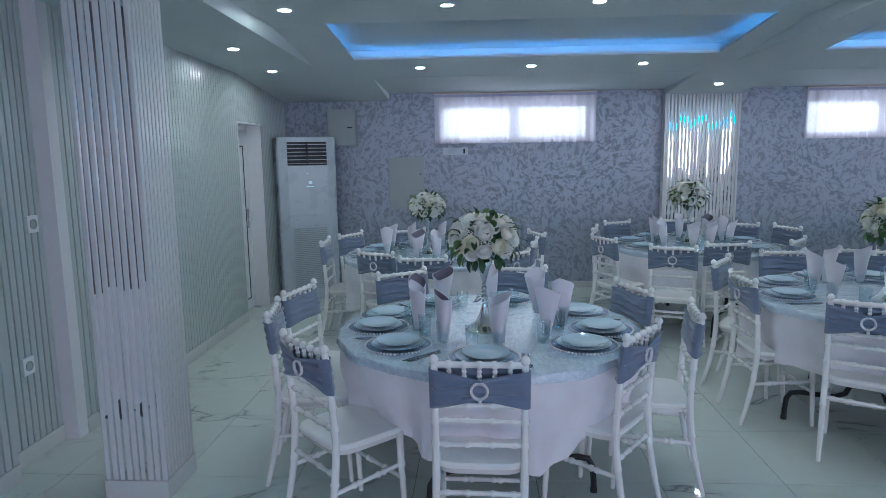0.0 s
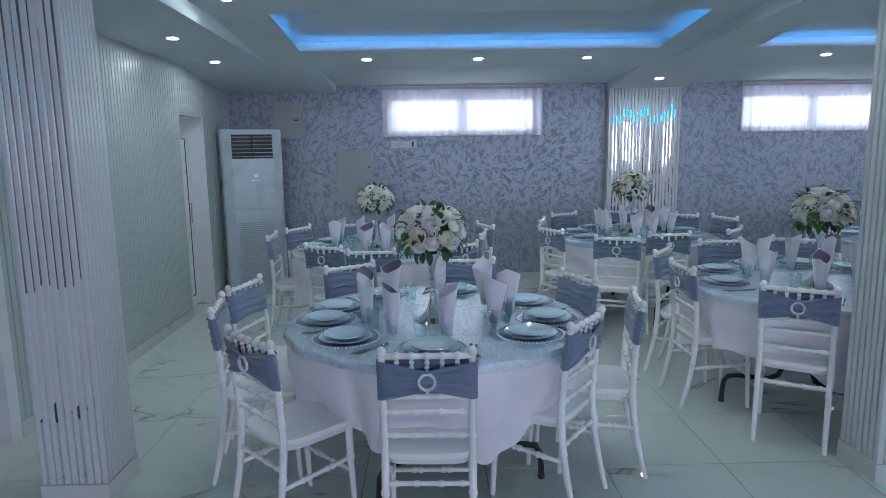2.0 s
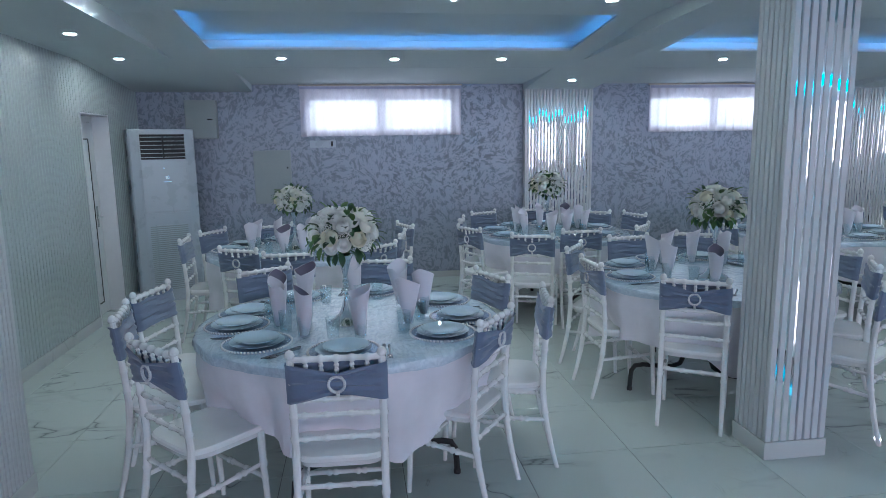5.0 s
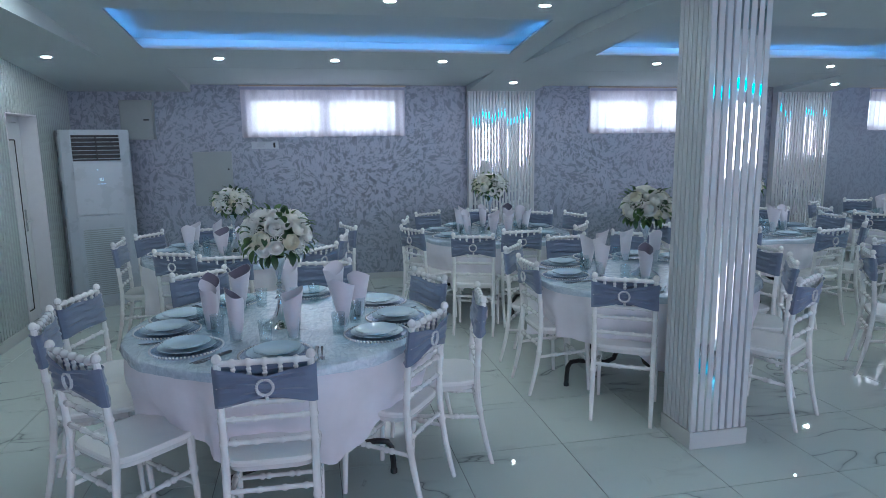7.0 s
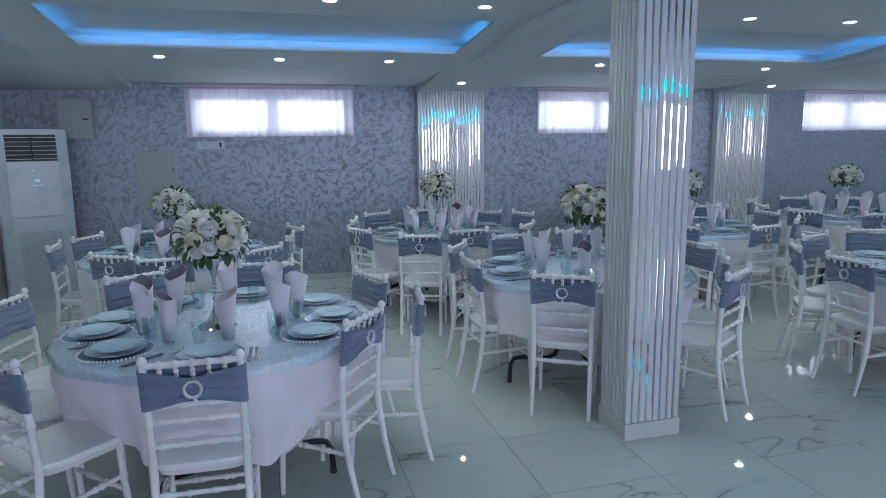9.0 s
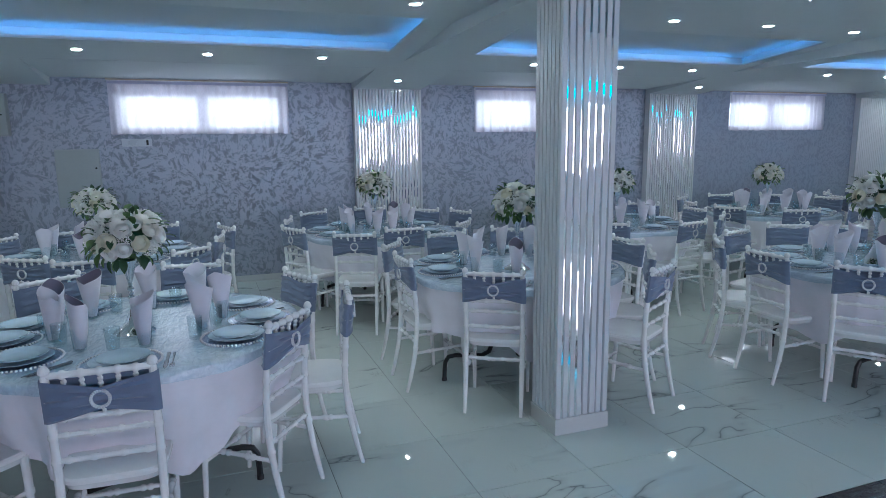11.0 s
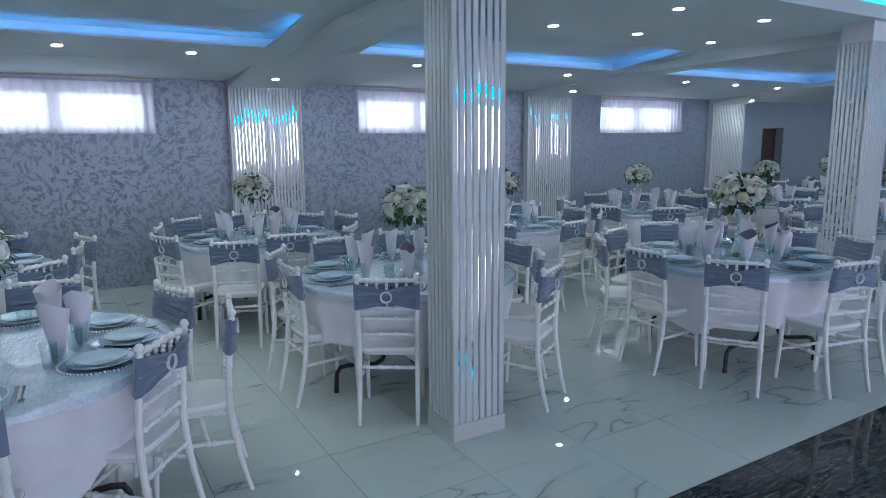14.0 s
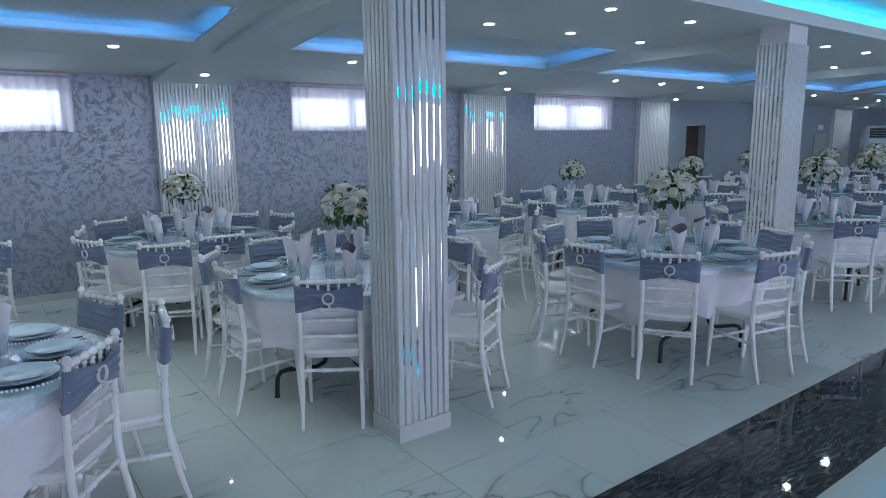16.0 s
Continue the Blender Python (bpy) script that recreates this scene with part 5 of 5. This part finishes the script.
# ---- fixtures along the walls ----
def air_conditioner(m):
    t = thing("air_conditioner", "tall white floor-standing air conditioner with dark louvres", "air conditioner", "air conditioners")
    H, w, c, dp = 1.85, 0.23, 0.098, 0.38
    b = bmesh.new()
    prof = [(-w - c, 0.05), (-w - c * 0.8, 0.028), (-w, 0.0), (w, 0.0), (w + c * 0.8, 0.028), (w + c, 0.05), (w + c, dp), (-w - c, dp)]
    rings = []
    for z, f in ((0, 0.985), (0.01, 1), (H - 0.03, 1), (H - 0.008, 0.992), (H, 0.97)):
        rings.append([b.verts.new((x * f, dp / 2 + (y - dp / 2) * f, z)) for x, y in prof])
    for r, s in zip(rings, rings[1:]):
        for k in range(8):
            b.faces.new((r[k], r[(k + 1) % 8], s[(k + 1) % 8], s[k]))
    b.faces.new(rings[0][::-1])
    b.faces.new(rings[-1])
    part("body", b, M_CASE, t, "", False)
    b = bmesh.new()
    box(b, -w + 0.012, w - 0.012, -0.006, 0.0, 1.535, 1.795)
    part("louvre_opening", b, M_DARK, t, "dark air outlet", False)
    for i in range(6):
        b = bmesh.new()
        z = 1.553 + i * 0.042
        vs = [(-0.02, z), (-0.007, z + 0.004), (-0.007, z + 0.008), (-0.021, z + 0.005)]
        l, r = [b.verts.new((-w + 0.014, y, zz)) for y, zz in vs], [b.verts.new((w - 0.014, y, zz)) for y, zz in vs]
        for k in range(4):
            b.faces.new((l[k], l[(k + 1) % 4], r[(k + 1) % 4], r[k]))
        b.faces.new(l)
        b.faces.new(r[::-1])
        part("louvre", b, M_CASE, t, "", False)
    b = bmesh.new()
    box(b, -0.006, 0.006, -0.03, -0.006, 1.54, 1.79)
    part("divider", b, M_DARK, t, "", False)
    b = bmesh.new()
    box(b, -w + 0.004, w - 0.004, -0.014, -0.001, 0.98, 1.525, 0.006)
    pan_ = part("front_panel", b, M_CASE, t, "glossy upper panel", False)
    b = bmesh.new()
    for x0, x1, z0, z1 in ((0.005, 0.012, 1.33, 1.36), (0.018, 0.038, 1.33, 1.334), (0.018, 0.038, 1.356, 1.36), (0.018, 0.022, 1.334, 1.356), (0.034, 0.038, 1.334, 1.356), (-0.02, 0.06, 1.296, 1.3), (-0.015, 0.0, 1.44, 1.446)):
        box(b, x0, x1, -0.0165, -0.0148, z0, z1)
    part("display", b, M_DISPLAY, pan_, "small lit display", False)
    b = bmesh.new()
    box(b, -w + 0.004, w - 0.004, -0.012, -0.001, 0.08, 0.97, 0.005)
    low = part("lower_panel", b, M_CASE, t, "", False)
    # darker sheet laid in to stand for the shade between the grille slats
    b = bmesh.new()
    box(b, -w + 0.04, w - 0.04, -0.0145, -0.0115, 0.122, 0.838)
    part("grille_gap_shade", b, M_BOX, low, "", False)
    base = None
    for i in range(34):
        z = 0.12 + i * 0.0215
        if base is None:
            b = bmesh.new()
            box(b, -w + 0.035, w - 0.035, -0.019, -0.0125, 0, 0.011)
            base = part("grille_slat", b, M_CASE, low, "", False)
            base.matrix_basis = pose(0, 0, z)
        else:
            again("grille_slat", base, low, pose(0, 0, z))
    t.matrix_basis = m
    return t


air_conditioner(pose(-1.855, 7.37, 0, 0, 0, 24))
air_conditioner(pose(19.7, 7.05, 0, 0, 0, -55))


def wall_cabinet(x0, x1, z0, z1, depth, label, latch):
    t = thing("electrical_cabinet", label, "electrical cabinet", "electrical cabinets")
    b = bmesh.new()
    box(b, x0, x1, WALL_Y - depth, WALL_Y - 0.002, z0, z1, 0.004)
    part("case", b, M_BOX, t, "", False)
    b = bmesh.new()
    box(b, x0 + 0.008, x1 - 0.008, WALL_Y - depth - 0.012, WALL_Y - depth - 0.001, z0 + 0.008, z1 - 0.008, 0.004)
    d = part("cabinet_door", b, M_BOX, t, "", False)
    b = bmesh.new()
    if latch:
        box(b, x1 - 0.095, x1 - 0.035, WALL_Y - depth - 0.022, WALL_Y - depth - 0.013, (z0 + z1) / 2 - 0.008, (z0 + z1) / 2 + 0.006, 0.002)
    else:
        lathe(b, [(0, 0), (0.01, 0), (0.01, 0.008), (0, 0.008)], 10)
        bmesh.ops.rotate(b, verts=b.verts, cent=(0, 0, 0), matrix=Matrix.Rotation(radians(90), 3, "X"))
        bmesh.ops.translate(b, verts=b.verts, vec=(x1 - 0.04, WALL_Y - depth - 0.013, z0 + 0.42))
    part("latch", b, M_BLACK, d, "black latch", False)
    return t


wall_cabinet(-1.74, -1.4, 1.75, 2.18, 0.12, "pale grey steel wall cabinet with black latch", True)
wall_cabinet(-1.03, -0.6, 0.98, 1.605, 0.02, "flush grey steel electrical cabinet in the wall", False)
wall_cabinet(18.2, 18.9, 0.95, 1.64, 0.03, "flush grey steel electrical cabinet in the wall", False)

sw = thing("switch_strip", "white switch strip with one black rocker under a window", "switch")
b = bmesh.new()
box(b, -0.37, -0.065, WALL_Y - 0.016, WALL_Y - 0.001, 1.628, 1.712, 0.003)
part("plate", b, M_CASE, sw, "", False)
for i in range(4):
    b = bmesh.new()
    box(b, -0.362 + i * 0.073, -0.296 + i * 0.073, WALL_Y - 0.021, WALL_Y - 0.0165, 1.638, 1.702, 0.002)
    rk = part("rocker", b, M_CASE, sw, "", False)
b = bmesh.new()
box(b, -0.122, -0.1, WALL_Y - 0.023, WALL_Y - 0.0214, 1.641, 1.699)
part("rocker_slot", b, M_BLACK, rk, "black slot", False)

sg = thing("wall_sign", "small white blank plate on the far wall", "sign")
b = bmesh.new()
box(b, 18.42, 18.7, WALL_Y - 0.02, WALL_Y - 0.001, 1.76, 1.88, 0.004)
part("plate", b, M_PLASTIC, sg, "", False)

for y0, z0 in ((3.55, 1.25), (3.4, 0.49)):
    so = thing("wall_socket", "white square wall socket on the slatted wall", "socket", "wall sockets")
    b = bmesh.new()
    box(b, -2.409, -2.392, y0, y0 + 0.085, z0, z0 + 0.095, 0.003)
    part("plate", b, M_PLASTIC, so, "", False)
    b = bmesh.new()
    lathe(b, [(0, 0), (0.02, 0), (0.024, 0.004), (0.028, 0.004), (0.028, 0)], 16)
    bmesh.ops.rotate(b, verts=b.verts, cent=(0, 0, 0), matrix=Matrix.Rotation(radians(90), 3, "Y"))
    bmesh.ops.translate(b, verts=b.verts, vec=(-2.3915, y0 + 0.0425, z0 + 0.048))
    part("socket_ring", b, M_BOX, so, "grey socket ring", False)
b = bmesh.new()
rs = thing("room_switch", "small grey switch beside the doorway", "switch")
box(b, LEFT_X + 0.001, LEFT_X + 0.02, 7.42, 7.48, 1.2, 1.32, 0.003)
part("plate", b, M_BOX, rs, "", False)

# ---- floor tiles ----
NEAR = (-2.45, 7.2, 0.6, 8.0)
cols = range(int((LEFT_X - 0.3 - GX) // TILE), int((RIGHT_X - GX) // TILE) + 1)
rows = [(GY + k * TILE, GY + (k + 1) * TILE) for k in range(0, 10)] + [BAND] + [(BAND[0] - (k + 1) * TILE, BAND[0] - k * TILE) for k in range(0, 13)]
TILES = {}
rest = {False: bmesh.new(), True: bmesh.new()}
for y0, y1 in rows:
    dark = (y0, y1) == BAND
    for c in cols:
        x0, x1 = GX + c * TILE, GX + (c + 1) * TILE
        xm, ym = (x0 + x1) / 2, (y0 + y1) / 2
        if xm < LEFT_X - 0.4 or ym > WALL_Y + 0.3:
            continue
        if NEAR[0] < xm < NEAR[1] and NEAR[2] < ym < NEAR[3] and ym > 0.9 and not (xm > 5.4 and ym > 6):
            key = (round(y1 - y0, 3), dark)
            if key not in TILES:
                TILES[key] = tile_mesh("floor_tile", TILE, y1 - y0, M_TILEBLACK if dark else M_TILE)
            o = new("floor_tile", TILES[key])
            o.parent, o.matrix_basis = floor, pose(xm, ym, 0)
        else:
            g, bb = 0.002, rest[dark]
            lo = [bb.verts.new((x, y, -0.006)) for x, y in ((x0 + g, y0 + g), (x1 - g, y0 + g), (x1 - g, y1 - g), (x0 + g, y1 - g))]
            hi = [bb.verts.new((v.co.x, v.co.y, 0)) for v in lo]
            bb.faces.new(hi)
            for k in range(4):
                bb.faces.new((lo[k], lo[(k + 1) % 4], hi[(k + 1) % 4], hi[k]))
for dark, bb in rest.items():
    o = new("far_tiles", mesh_of("far_tiles", bb, M_TILEBLACK if dark else M_TILE, False, False))
    o.parent = floor
    tagged(o, "dark band of tiles" if dark else "white marble tiles further off", kind="stuff")
